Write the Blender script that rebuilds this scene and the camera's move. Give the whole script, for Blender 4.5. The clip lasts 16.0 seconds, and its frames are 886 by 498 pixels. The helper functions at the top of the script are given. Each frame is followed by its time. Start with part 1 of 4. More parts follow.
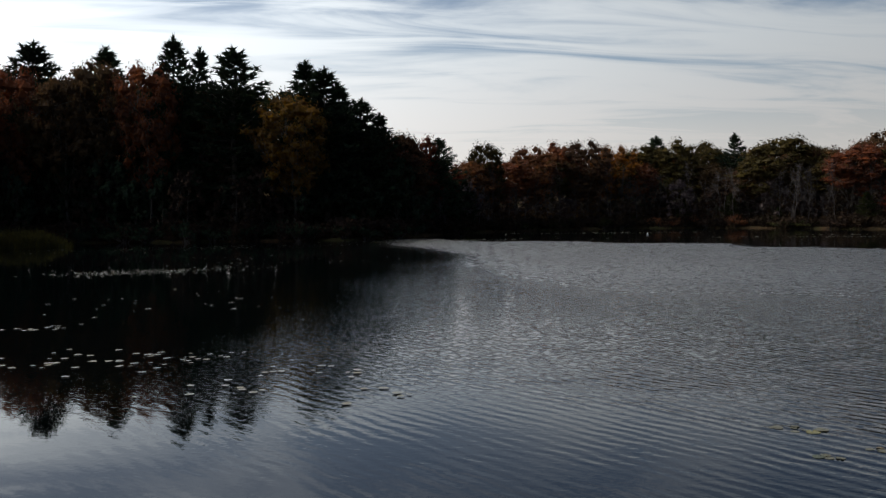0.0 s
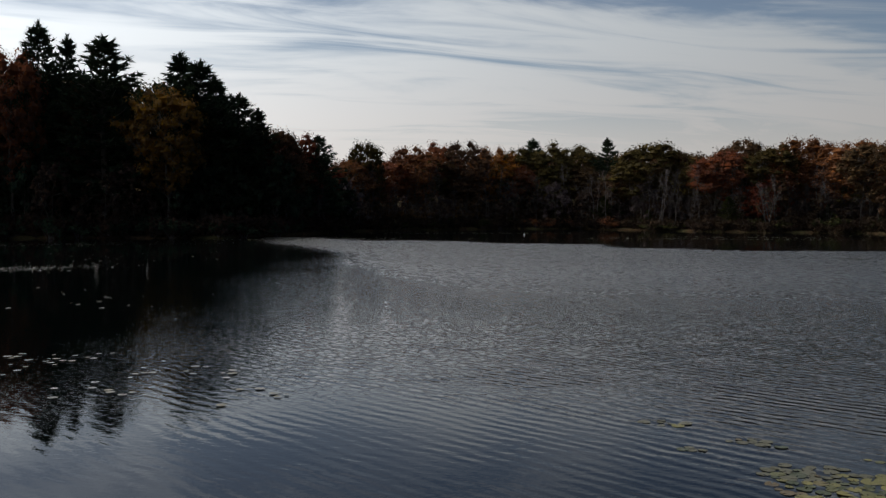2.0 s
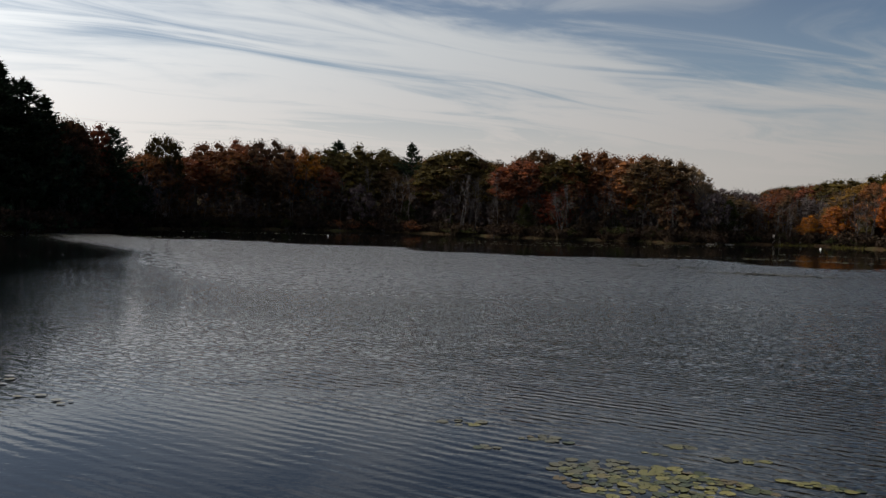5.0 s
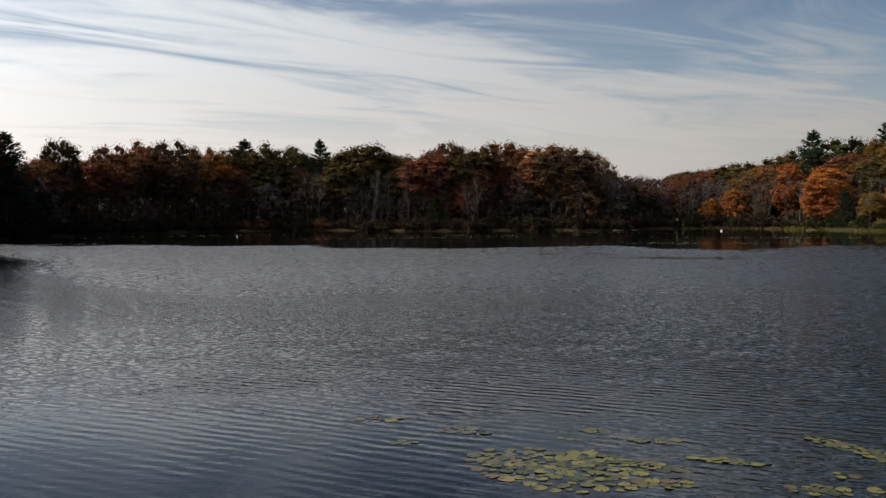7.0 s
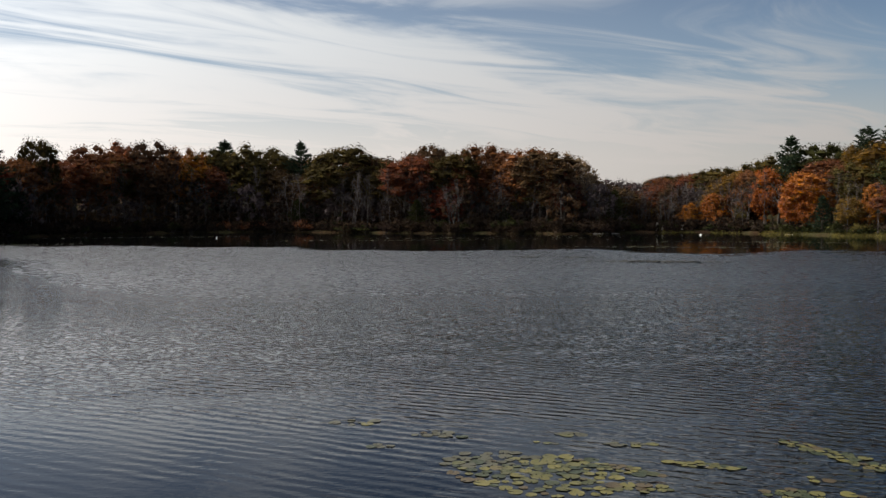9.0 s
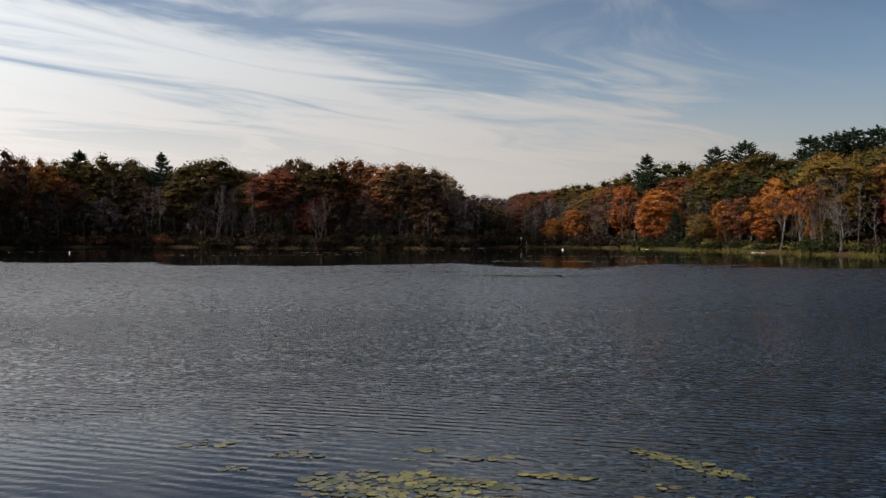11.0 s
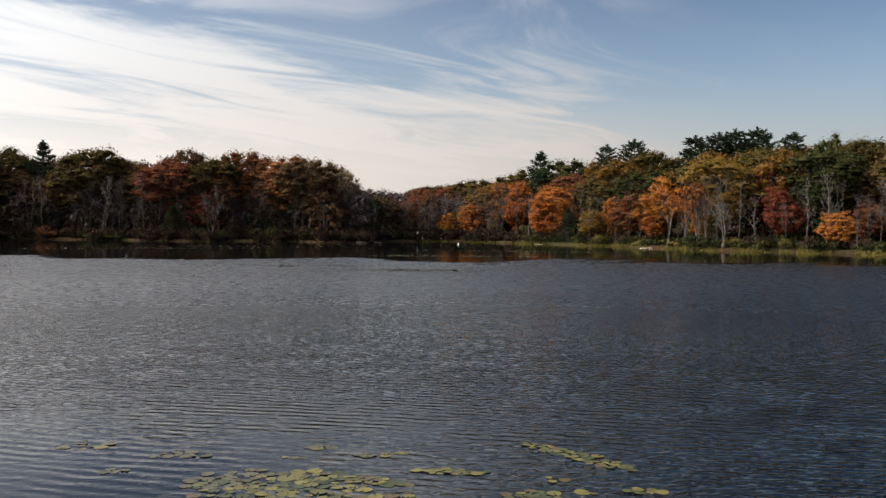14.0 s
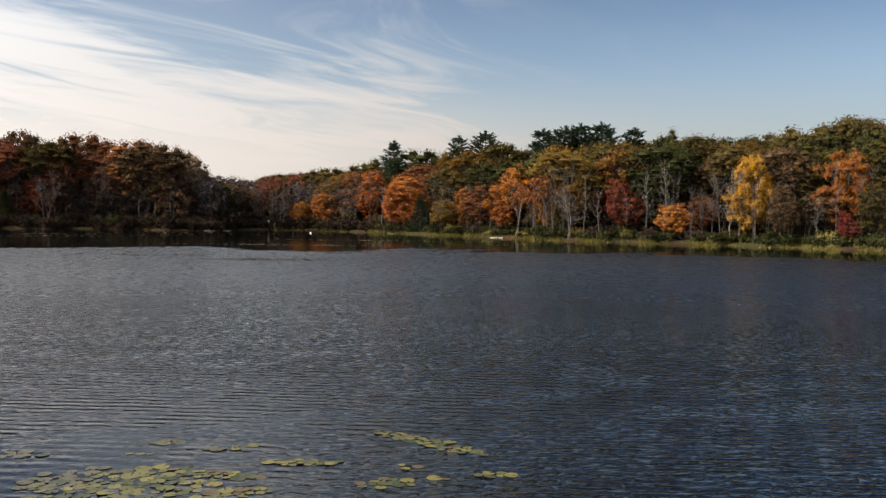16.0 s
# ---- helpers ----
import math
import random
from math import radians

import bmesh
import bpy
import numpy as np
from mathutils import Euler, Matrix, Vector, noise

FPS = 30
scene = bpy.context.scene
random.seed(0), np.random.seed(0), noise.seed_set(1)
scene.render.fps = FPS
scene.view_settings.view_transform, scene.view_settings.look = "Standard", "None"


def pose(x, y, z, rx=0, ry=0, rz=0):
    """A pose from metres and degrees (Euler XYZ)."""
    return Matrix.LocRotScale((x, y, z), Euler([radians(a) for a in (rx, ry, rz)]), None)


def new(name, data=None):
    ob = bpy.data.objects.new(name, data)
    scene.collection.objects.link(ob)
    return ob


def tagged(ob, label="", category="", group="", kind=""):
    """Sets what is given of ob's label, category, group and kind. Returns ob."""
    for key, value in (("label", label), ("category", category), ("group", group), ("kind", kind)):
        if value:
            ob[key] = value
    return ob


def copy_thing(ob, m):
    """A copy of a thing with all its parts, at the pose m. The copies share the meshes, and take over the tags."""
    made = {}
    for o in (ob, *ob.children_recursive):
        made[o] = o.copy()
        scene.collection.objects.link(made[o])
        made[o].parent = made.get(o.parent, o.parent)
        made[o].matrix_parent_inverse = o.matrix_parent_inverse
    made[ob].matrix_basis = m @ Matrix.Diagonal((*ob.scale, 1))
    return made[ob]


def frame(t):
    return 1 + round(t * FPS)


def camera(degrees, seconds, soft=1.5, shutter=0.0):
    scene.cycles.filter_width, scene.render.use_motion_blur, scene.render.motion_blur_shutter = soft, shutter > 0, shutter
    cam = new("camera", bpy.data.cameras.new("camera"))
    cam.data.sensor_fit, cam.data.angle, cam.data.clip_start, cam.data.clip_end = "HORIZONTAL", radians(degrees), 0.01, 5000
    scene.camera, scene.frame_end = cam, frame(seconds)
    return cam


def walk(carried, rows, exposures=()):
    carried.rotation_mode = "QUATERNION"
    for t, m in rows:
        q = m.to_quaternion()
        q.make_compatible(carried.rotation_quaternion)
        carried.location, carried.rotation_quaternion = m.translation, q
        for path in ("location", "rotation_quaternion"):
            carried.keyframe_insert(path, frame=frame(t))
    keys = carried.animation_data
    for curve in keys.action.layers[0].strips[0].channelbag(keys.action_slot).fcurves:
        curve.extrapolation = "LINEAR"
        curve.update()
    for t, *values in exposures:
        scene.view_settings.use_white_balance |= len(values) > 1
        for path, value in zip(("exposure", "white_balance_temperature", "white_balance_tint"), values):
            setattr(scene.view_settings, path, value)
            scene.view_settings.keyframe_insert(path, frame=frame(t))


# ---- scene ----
# ---- the camera, standing on the bank of a pond and panning to the right ----
EYE = 3.0
cam = camera(52.0, 16.0, soft=1.4)


def aim(x, y, z, yaw, pitch, roll):
    return pose(x, y, z, 0, 0, yaw) @ pose(0, 0, 0, 90 + pitch) @ pose(0, 0, 0, 0, 0, roll)


# seconds, x, y, z, yaw, pitch, roll
ROWS = [
    (0.0, 0.00, 0.00, 3.0, -0.00, -2.28, -0.80),
    (0.5, 0.00, 0.00, 3.0, -2.94, -1.57, -0.24),
    (1.0, 0.00, 0.00, 3.0, -5.13, -1.75, 0.02),
    (1.5, 0.00, 0.00, 3.0, -6.03, -1.98, -0.29),
    (2.0, 0.00, 0.00, 3.0, -7.59, -2.39, -0.03),
    (2.5, 0.00, 0.00, 3.0, -8.72, -2.21, 0.05),
    (3.0, 0.00, 0.00, 3.0, -11.58, -2.15, 0.34),
    (3.5, 0.00, 0.00, 3.0, -13.92, -2.15, 0.47),
    (3.7, 0.00, 0.00, 3.0, -14.64, -1.92, 0.69),
    (6.0, 0.00, 0.00, 3.0, -23.01, -2.47, 0.90),
    (6.5, 0.03, 0.02, 3.0, -23.96, -2.43, 0.04),
    (7.0, 0.06, 0.04, 3.0, -25.44, -2.41, -0.57),
    (7.5, 0.08, 0.05, 3.0, -26.30, -1.60, 0.28),
    (8.0, 0.10, 0.06, 3.0, -26.16, -1.96, -0.17),
    (10.3, 0.24, 0.06, 3.0, -29.46, -1.99, 0.49),
    (10.5, 0.27, 0.07, 3.0, -31.09, -1.51, 0.32),
    (10.7, 0.28, 0.08, 3.0, -32.75, -1.65, 0.60),
    (11.0, 0.31, 0.09, 3.0, -34.92, -1.35, -0.03),
    (11.5, 0.34, 0.10, 3.0, -36.62, -1.59, 0.19),
    (12.0, 0.39, 0.11, 3.0, -38.36, -1.65, 0.06),
    (12.5, 0.41, 0.14, 3.0, -39.17, -1.53, 0.14),
    (13.0, 0.41, 0.15, 3.0, -39.27, -1.29, 0.20),
    (13.5, 0.41, 0.15, 3.0, -39.87, -1.68, 0.36),
    (14.0, 0.41, 0.16, 3.0, -41.45, -1.69, 0.46),
    (14.5, 0.41, 0.16, 3.0, -44.41, -1.91, 0.77),
    (15.0, 0.40, 0.16, 3.0, -47.34, -1.80, 1.08),
    (15.5, 0.40, 0.17, 3.0, -49.03, -1.71, 1.13),
    (16.0, 0.40, 0.17, 3.0, -50.72, -2.26, 0.96),
]
walk(cam, [(r[0], aim(*r[1:])) for r in ROWS],
     exposures=[(0.0, -0.36, 6200, 8), (0.5, -0.5, 6180, 8), (1.0, -0.72, 6180, 8.5), (2.0, -0.5, 6240, 8.8), (3.0, -0.5, 6340, 9.3), (3.5, -0.48, 6370, 9.5), (6.0, -0.2, 6390, 9.5), (7.0, -0.08, 6400, 10), (8.0, 0.02, 6450, 10),
                (11.0, 0.06, 6460, 10.5), (12.5, 0.4, 6560, 11.5), (15.2, 0.43, 6680, 12), (16.0, 0.53, 6720, 12)])

# ---- sky and sun ----
SUN_YAW, SUN_ELEV = 48.0, 27.0      # bearing to the left of +y, height over the horizon


def bearing(b, d):
    return -d * math.sin(radians(b)), d * math.cos(radians(b))


sun_dir = Vector((*bearing(SUN_YAW, math.cos(radians(SUN_ELEV))), math.sin(radians(SUN_ELEV))))
sun = new("sun", bpy.data.lights.new("sun", "SUN"))
sun.data.energy, sun.data.angle, sun.data.color = 4.2, radians(0.6), (1.0, 0.87, 0.70)
sun.rotation_euler = sun_dir.to_track_quat("Z", "Y").to_euler()


class Nodes:
    """Short hand for building a node tree."""

    def __init__(self, tree):
        self.tree = tree
        tree.nodes.clear()

    def add(self, kind, **values):
        n = self.tree.nodes.new(kind)
        for key, value in values.items():
            setattr(n, key, value)
        return n

    def put(self, socket, value):
        if isinstance(value, bpy.types.NodeSocket):
            self.tree.links.new(value, socket)
        else:
            socket.default_value = value

    def math(self, op, a, b=0.0, c=0.0, clamp=False):
        n = self.add("ShaderNodeMath", operation=op, use_clamp=clamp)
        for s, v in zip(n.inputs, (a, b, c)):
            self.put(s, v)
        return n.outputs[0]

    def vec(self, op, a, b=(0, 0, 0)):
        n = self.add("ShaderNodeVectorMath", operation=op)
        self.put(n.inputs[0], a)
        self.put(n.inputs[1], b)
        return n.outputs["Value" if op in ("DOT_PRODUCT", "LENGTH") else "Vector"]

    def combine(self, x, y, z):
        n = self.add("ShaderNodeCombineXYZ")
        for s, v in zip(n.inputs, (x, y, z)):
            self.put(s, v)
        return n.outputs[0]

    def noise(self, where, scale, detail=3.0, rough=0.55, distort=0.0, out="Fac"):
        n = self.add("ShaderNodeTexNoise")
        self.put(n.inputs["Vector"], where)
        for key, v in (("Scale", scale), ("Detail", detail), ("Roughness", rough), ("Distortion", distort)):
            self.put(n.inputs[key], v)
        return n.outputs[out]

    def span(self, value, a, b, lo=0.0, hi=1.0, smooth=True):
        n = self.add("ShaderNodeMapRange", interpolation_type="SMOOTHSTEP" if smooth else "LINEAR")
        for s, v in zip(n.inputs, (value, a, b, lo, hi)):
            self.put(s, v)
        return n.outputs[0]

    def mix(self, fac, a, b, blend="MIX"):
        n = self.add("ShaderNodeMix", data_type="RGBA", blend_type=blend)
        self.put(n.inputs[0], fac)
        self.put(n.inputs[6], a)
        self.put(n.inputs[7], b)
        return n.outputs[2]


world = bpy.data.worlds.new("world")
scene.world = world
world.use_nodes = True
w = Nodes(world.node_tree)
sky = w.add("ShaderNodeTexSky", sky_type="NISHITA", sun_disc=False, sun_elevation=radians(SUN_ELEV),
            sun_rotation=radians(-SUN_YAW), altitude=50.0, air_density=1.0, dust_density=0.8, ozone_density=1.5)
way = w.add("ShaderNodeTexCoord").outputs["Generated"]
sep = w.add("ShaderNodeSeparateXYZ")
w.put(sep.inputs[0], way)
dx, dy, dz = sep.outputs
up = w.math("MAXIMUM", dz, 0.0)
# thin cirrus on a flat layer: streaks that run towards bearing -80
lift = w.math("ADD", up, 0.07)
px, py = w.math("DIVIDE", dx, lift), w.math("DIVIDE", dy, lift)
ca, sa = math.cos(radians(-80)), math.sin(radians(-80))
along = w.math("ADD", w.math("MULTIPLY", px, -sa), w.math("MULTIPLY", py, ca))
across = w.math("ADD", w.math("MULTIPLY", px, ca), w.math("MULTIPLY", py, sa))
warp = w.noise(w.combine(w.math("MULTIPLY", along, 0.25), w.math("MULTIPLY", across, 0.4), 3.0), 1.0, 2.0)
bent = w.math("ADD", across, w.math("MULTIPLY", warp, 2.2))
wide = w.noise(w.combine(w.math("MULTIPLY", along, 0.22), w.math("MULTIPLY", bent, 0.46), 7.3), 1.0, 5.0, 0.55)
fine = w.noise(w.combine(w.math("MULTIPLY", along, 0.75), w.math("MULTIPLY", bent, 2.2), 1.7), 1.0, 6.0, 0.58, 0.8)
streak = w.math("ADD", w.math("MULTIPLY", wide, 0.54), w.math("MULTIPLY", fine, 0.46))
# the sheet thins out towards bearing -80 and high up
flat = w.math("MAXIMUM", w.vec("LENGTH", w.combine(dx, dy, 0.0)), 0.001)
clear_side = w.span(w.math("DIVIDE", dx, flat), 0.72, 0.97, 0.0, 0.21)
glow = w.vec("DOT_PRODUCT", way, tuple(sun_dir))
edge = w.math("ADD", w.math("ADD", w.span(dz, 0.06, 0.16, 0.34, 0.395), w.span(dz, 0.18, 0.28, 0.0, 0.17)), clear_side)
rifts = w.noise(w.combine(w.math("MULTIPLY", along, 0.7), w.math("MULTIPLY", bent, 1.5), 4.4), 1.0, 3.0, 0.5, 0.8)
edge = w.math("ADD", edge, w.math("MULTIPLY", w.math("SUBTRACT", rifts, 0.5), w.math("MULTIPLY", w.span(dz, 0.09, 0.19, 0.05, 0.3), w.span(glow, 0.3, 0.6, 1.0, 0.5))))
edge = w.math("SUBTRACT", edge, w.math("MULTIPLY", w.span(glow, 0.45, 0.9, 0.0, 0.11), w.span(dz, 0.20, 0.28, 1.0, 0.05)))
thin = w.span(w.math("DIVIDE", dx, flat), 0.50, 0.95, 0.32, 0.03)
thin = w.math("MULTIPLY", thin, w.span(dz, 0.25, 0.36, 1.0, 0.25))
thin = w.math("MULTIPLY", thin, w.span(fine, 0.38, 0.66, 0.45, 2.1))
cover = w.span(streak, edge, w.math("ADD", edge, 0.21), thin, 0.96)
overhead = w.math("MULTIPLY", w.span(dz, 0.33, 0.46, 0.0, 0.9), w.span(glow, -0.12, 0.36))
overhead = w.math("MULTIPLY", overhead, w.span(dz, 0.6, 0.78, 1.0, w.span(glow, 0.6, 0.9, 0.12, 1.0)))
cover = w.math("MULTIPLY", cover, w.span(dz, 0.6, 0.78, 1.0, 0.3))
cover = w.math("MAXIMUM", cover, overhead)
haze = w.math("MULTIPLY", w.span(dz, 0.05, 0.18, 0.93, 0.0), w.span(w.math("DIVIDE", dx, flat), 0.6, 0.98, 1.0, 0.5))
veil = w.math("MAXIMUM", cover, haze)
# clouds shine brighter towards the sun
near_sun = w.math("POWER", w.math("MAXIMUM", glow, 0.0), 4.0)
shine = w.math("ADD", w.math("ADD", 0.52, w.math("MULTIPLY", glow, 0.48)), w.math("MULTIPLY", near_sun, 1.28))
white = w.mix(w.span(dz, 0.05, 0.2), (1.0, 0.93, 0.87, 1), (0.955, 0.975, 0.98, 1))
shine = w.math("MULTIPLY", shine, w.span(dz, 0.05, 0.17, 1.05, 1.0))
shine = w.math("MULTIPLY", shine, w.span(dz, 0.25, 0.5, 1.0, w.span(glow, 0.1, 0.75, 2.55, 3.8)))
white = w.mix(w.span(dz, 0.28, 0.4), white, w.mix(w.span(glow, 0.05, 0.6), (0.84, 0.95, 1.02, 1), (1.0, 0.955, 0.93, 1)))
cloud = w.vec("MULTIPLY", white, w.combine(shine, shine, shine))
SKY = 0.080
blue = w.vec("MULTIPLY", sky.outputs[0], (SKY, SKY * 1.01, SKY * 1.06))
deep = w.span(dz, 0.14, 0.34, 0.0, 1.0)
blue = w.mix(deep, blue, w.vec("MULTIPLY", blue, (0.45, 0.56, 0.70)))
bg = w.add("ShaderNodeBackground")
w.put(bg.inputs[0], w.mix(veil, blue, cloud))
bg.inputs[1].default_value = 1.0
w.put(w.add("ShaderNodeOutputWorld").inputs[0], bg.outputs[0])


# ---- materials ----
def material(name):
    m = bpy.data.materials.new(name)
    m.use_nodes = True
    return m, Nodes(m.node_tree)


def finish(n, shader):
    n.put(n.add("ShaderNodeOutputMaterial").inputs[0], shader)


def principled(n, color, rough, bump=None, strength=0.3, distance=0.05, **more):
    p = n.add("ShaderNodeBsdfPrincipled")
    n.put(p.inputs["Base Color"], color)
    n.put(p.inputs["Roughness"], rough)
    for key, v in more.items():
        n.put(p.inputs[key.replace("_", " ")], v)
    if bump is not None:
        b = n.add("ShaderNodeBump")
        b.inputs["Strength"].default_value, b.inputs["Distance"].default_value = strength, distance
        n.put(b.inputs["Height"], bump)
        n.put(p.inputs["Normal"], b.outputs[0])
    return p.outputs[0]


def leaf_material(name, a, b, glow=0.35):
    """Leaves between two colours, each leaf and each tree a little different, with light coming through."""
    m, n = material(name)
    isle = n.add("ShaderNodeNewGeometry").outputs["Random Per Island"]
    tree = n.add("ShaderNodeObjectInfo").outputs["Random"]
    where = n.add("ShaderNodeTexCoord").outputs["Object"]
    patch = n.span(n.noise(where, 0.45, 2.0), 0.35, 0.65)
    t = n.math("ADD", n.math("MULTIPLY", isle, 0.28), n.math("MULTIPLY", patch, 0.72))
    col = n.mix(t, (*a, 1), (*b, 1))
    hsv = n.add("ShaderNodeHueSaturation")
    n.put(hsv.inputs["Hue"], n.span(tree, 0, 1, 0.49, 0.514, False))
    n.put(hsv.inputs["Saturation"], n.span(isle, 0, 1, 0.8, 1.1, False))
    n.put(hsv.inputs["Value"], n.span(n.math("FRACT", n.math("MULTIPLY", tree, 7.0)), 0, 1, 0.75, 1.2, False))
    n.put(hsv.inputs["Color"], col)
    d, tr, mixer = n.add("ShaderNodeBsdfDiffuse"), n.add("ShaderNodeBsdfTranslucent"), n.add("ShaderNodeMixShader")
    n.put(d.inputs[0], hsv.outputs[0])
    n.put(tr.inputs[0], hsv.outputs[0])
    mixer.inputs[0].default_value = glow
    n.put(mixer.inputs[1], d.outputs[0])
    n.put(mixer.inputs[2], tr.outputs[0])
    finish(n, mixer.outputs[0])
    return m


LEAF = {
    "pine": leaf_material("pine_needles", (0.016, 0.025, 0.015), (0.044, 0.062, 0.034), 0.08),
    "green": leaf_material("dark_green_leaves", (0.018, 0.023, 0.009), (0.045, 0.045, 0.015), 0.12),
    "olive": leaf_material("olive_leaves", (0.026, 0.023, 0.008), (0.066, 0.05, 0.014), 0.14),
    "moss": leaf_material("dull_olive_brown_leaves", (0.034, 0.029, 0.011), (0.078, 0.056, 0.018), 0.16),
    "gold": leaf_material("golden_brown_leaves", (0.08, 0.047, 0.012), (0.175, 0.098, 0.02), 0.4),
    "bronze": leaf_material("bronze_leaves", (0.042, 0.027, 0.016), (0.095, 0.054, 0.026), 0.26),
    "rust": leaf_material("rust_leaves", (0.085, 0.033, 0.018), (0.17, 0.062, 0.027), 0.28),
    "red": leaf_material("crimson_leaves", (0.085, 0.02, 0.015), (0.18, 0.042, 0.022), 0.30),
    "orange": leaf_material("orange_leaves", (0.175, 0.052, 0.012), (0.30, 0.104, 0.017), 0.24),
    "flame": leaf_material("flame_orange_leaves", (0.20, 0.056, 0.012), (0.31, 0.108, 0.017), 0.26),
    "yellow": leaf_material("yellow_leaves", (0.29, 0.125, 0.012), (0.42, 0.205, 0.02), 0.25),
    "buff": leaf_material("buff_leaves", (0.17, 0.12, 0.07), (0.30, 0.22, 0.12), 0.3),
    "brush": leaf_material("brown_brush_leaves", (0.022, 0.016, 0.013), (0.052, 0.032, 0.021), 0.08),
    "twig": leaf_material("grey_brown_twiggy_leaves", (0.04, 0.031, 0.032), (0.095, 0.073, 0.07), 0.12),
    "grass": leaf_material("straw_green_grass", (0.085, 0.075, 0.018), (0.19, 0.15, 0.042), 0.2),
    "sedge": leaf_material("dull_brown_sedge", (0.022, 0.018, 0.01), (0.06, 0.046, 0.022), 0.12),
}


def bark_material(name, a, b, scale):
    m, n = material(name)
    where = n.add("ShaderNodeTexCoord").outputs["Object"]
    grain = n.noise(n.vec("MULTIPLY", where, (scale, scale, scale * 0.2)), 1.0, 4.0)
    blotch = n.noise(where, 0.6, 2.0)
    t = n.math("ADD", n.math("MULTIPLY", grain, 0.6), n.math("MULTIPLY", blotch, 0.4))
    finish(n, principled(n, n.mix(n.span(t, 0.35, 0.65), (*a, 1), (*b, 1)), 0.9, grain, 0.6, 0.03))
    return m


BARK = {
    "dark": bark_material("dark_furrowed_bark", (0.03, 0.024, 0.018), (0.085, 0.07, 0.055), 5.0),
    "grey": bark_material("grey_bark", (0.03, 0.025, 0.024), (0.075, 0.062, 0.058), 4.0),
    "wood": bark_material("bleached_wood", (0.28, 0.25, 0.2), (0.5, 0.46, 0.4), 3.0),
    "pale": bark_material("pale_birch_bark", (0.06, 0.055, 0.05), (0.15, 0.138, 0.122), 3.0),
}

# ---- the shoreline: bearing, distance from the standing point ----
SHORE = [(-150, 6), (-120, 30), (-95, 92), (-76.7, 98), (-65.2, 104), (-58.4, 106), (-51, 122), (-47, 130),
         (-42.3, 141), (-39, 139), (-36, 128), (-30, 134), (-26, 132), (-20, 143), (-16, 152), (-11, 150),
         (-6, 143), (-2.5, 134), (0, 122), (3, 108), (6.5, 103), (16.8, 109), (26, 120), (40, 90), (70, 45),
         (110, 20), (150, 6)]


def near(b):
    """Distance of the near bank, a fairly straight line square to the view."""
    return 4.5 / max(0.12, math.cos(radians(b + 25.0))) + 0.15 * math.sin(b * 0.09)



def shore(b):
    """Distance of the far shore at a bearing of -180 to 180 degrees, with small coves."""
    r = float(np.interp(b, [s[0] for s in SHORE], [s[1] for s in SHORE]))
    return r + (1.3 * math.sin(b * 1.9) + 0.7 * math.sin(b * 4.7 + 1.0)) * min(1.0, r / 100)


def ground_z(x, y):
    d = math.hypot(x, y)
    b = math.degrees(math.atan2(-x, y))
    edge = near(b)
    inside = min(d - edge, shore(b) - d)
    if inside > 0:
        return -0.15 - 1.4 * min(1.0, inside / 8.0)
    out = -inside
    bank = -0.15 + 0.36 * min(1.0, out / 1.5)
    if d < edge:
        return bank + 1.05 * min(1.0, out / 3.0)
    rise = 0.03 * min(out, 40.0) + 0.055 * max(0.0, min(out, 190.0) - 40.0) + 0.03 * max(0.0, min(out, 150.0) - 60.0) * min(1.0, max(0.0, abs(b + 39.0) - 4.0) / 5.0)
    right = max(0.0, min(1.0, (-b - 52.0) / 14.0)) * max(0.0, 1.0 - max(0.0, -b - 120.0) / 40.0)
    rise += right * 3.0 * (min(1.0, max(0.0, out - 4.0) / 60.0)) ** 1.2
    rise += 0.4 * noise.noise(Vector((x * 0.05, y * 0.05, 0))) * min(1.0, out / 10)
    return bank + rise


def mesh(name, verts, faces, mat, smooth=False):
    me = bpy.data.meshes.new(name)
    me.from_pydata([tuple(v) for v in verts], [], faces)
    me.materials.append(mat)
    if smooth:
        me.polygons.foreach_set("use_smooth", [True] * len(me.polygons))
    me.update()
    return me


def part(name, me, parent, label=""):
    ob = new(name, me)
    ob.parent = parent
    return tagged(ob, label)


# ---- ground ----
m_ground, n = material("leaf_littered_soil")
pos = n.add("ShaderNodeNewGeometry").outputs["Position"]
litter = n.noise(pos, 3.0, 5.0, 0.65)
broad = n.noise(pos, 0.12, 3.0)
soil = n.mix(n.span(litter, 0.35, 0.65), (0.018, 0.013, 0.009, 1), (0.055, 0.034, 0.018, 1))
soil = n.mix(n.math("MULTIPLY", n.span(broad, 0.45, 0.6), 0.6), soil, (0.038, 0.042, 0.018, 1))
finish(n, principled(n, soil, 1.0, litter, 0.7, 0.08, Specular_IOR_Level=0.0))

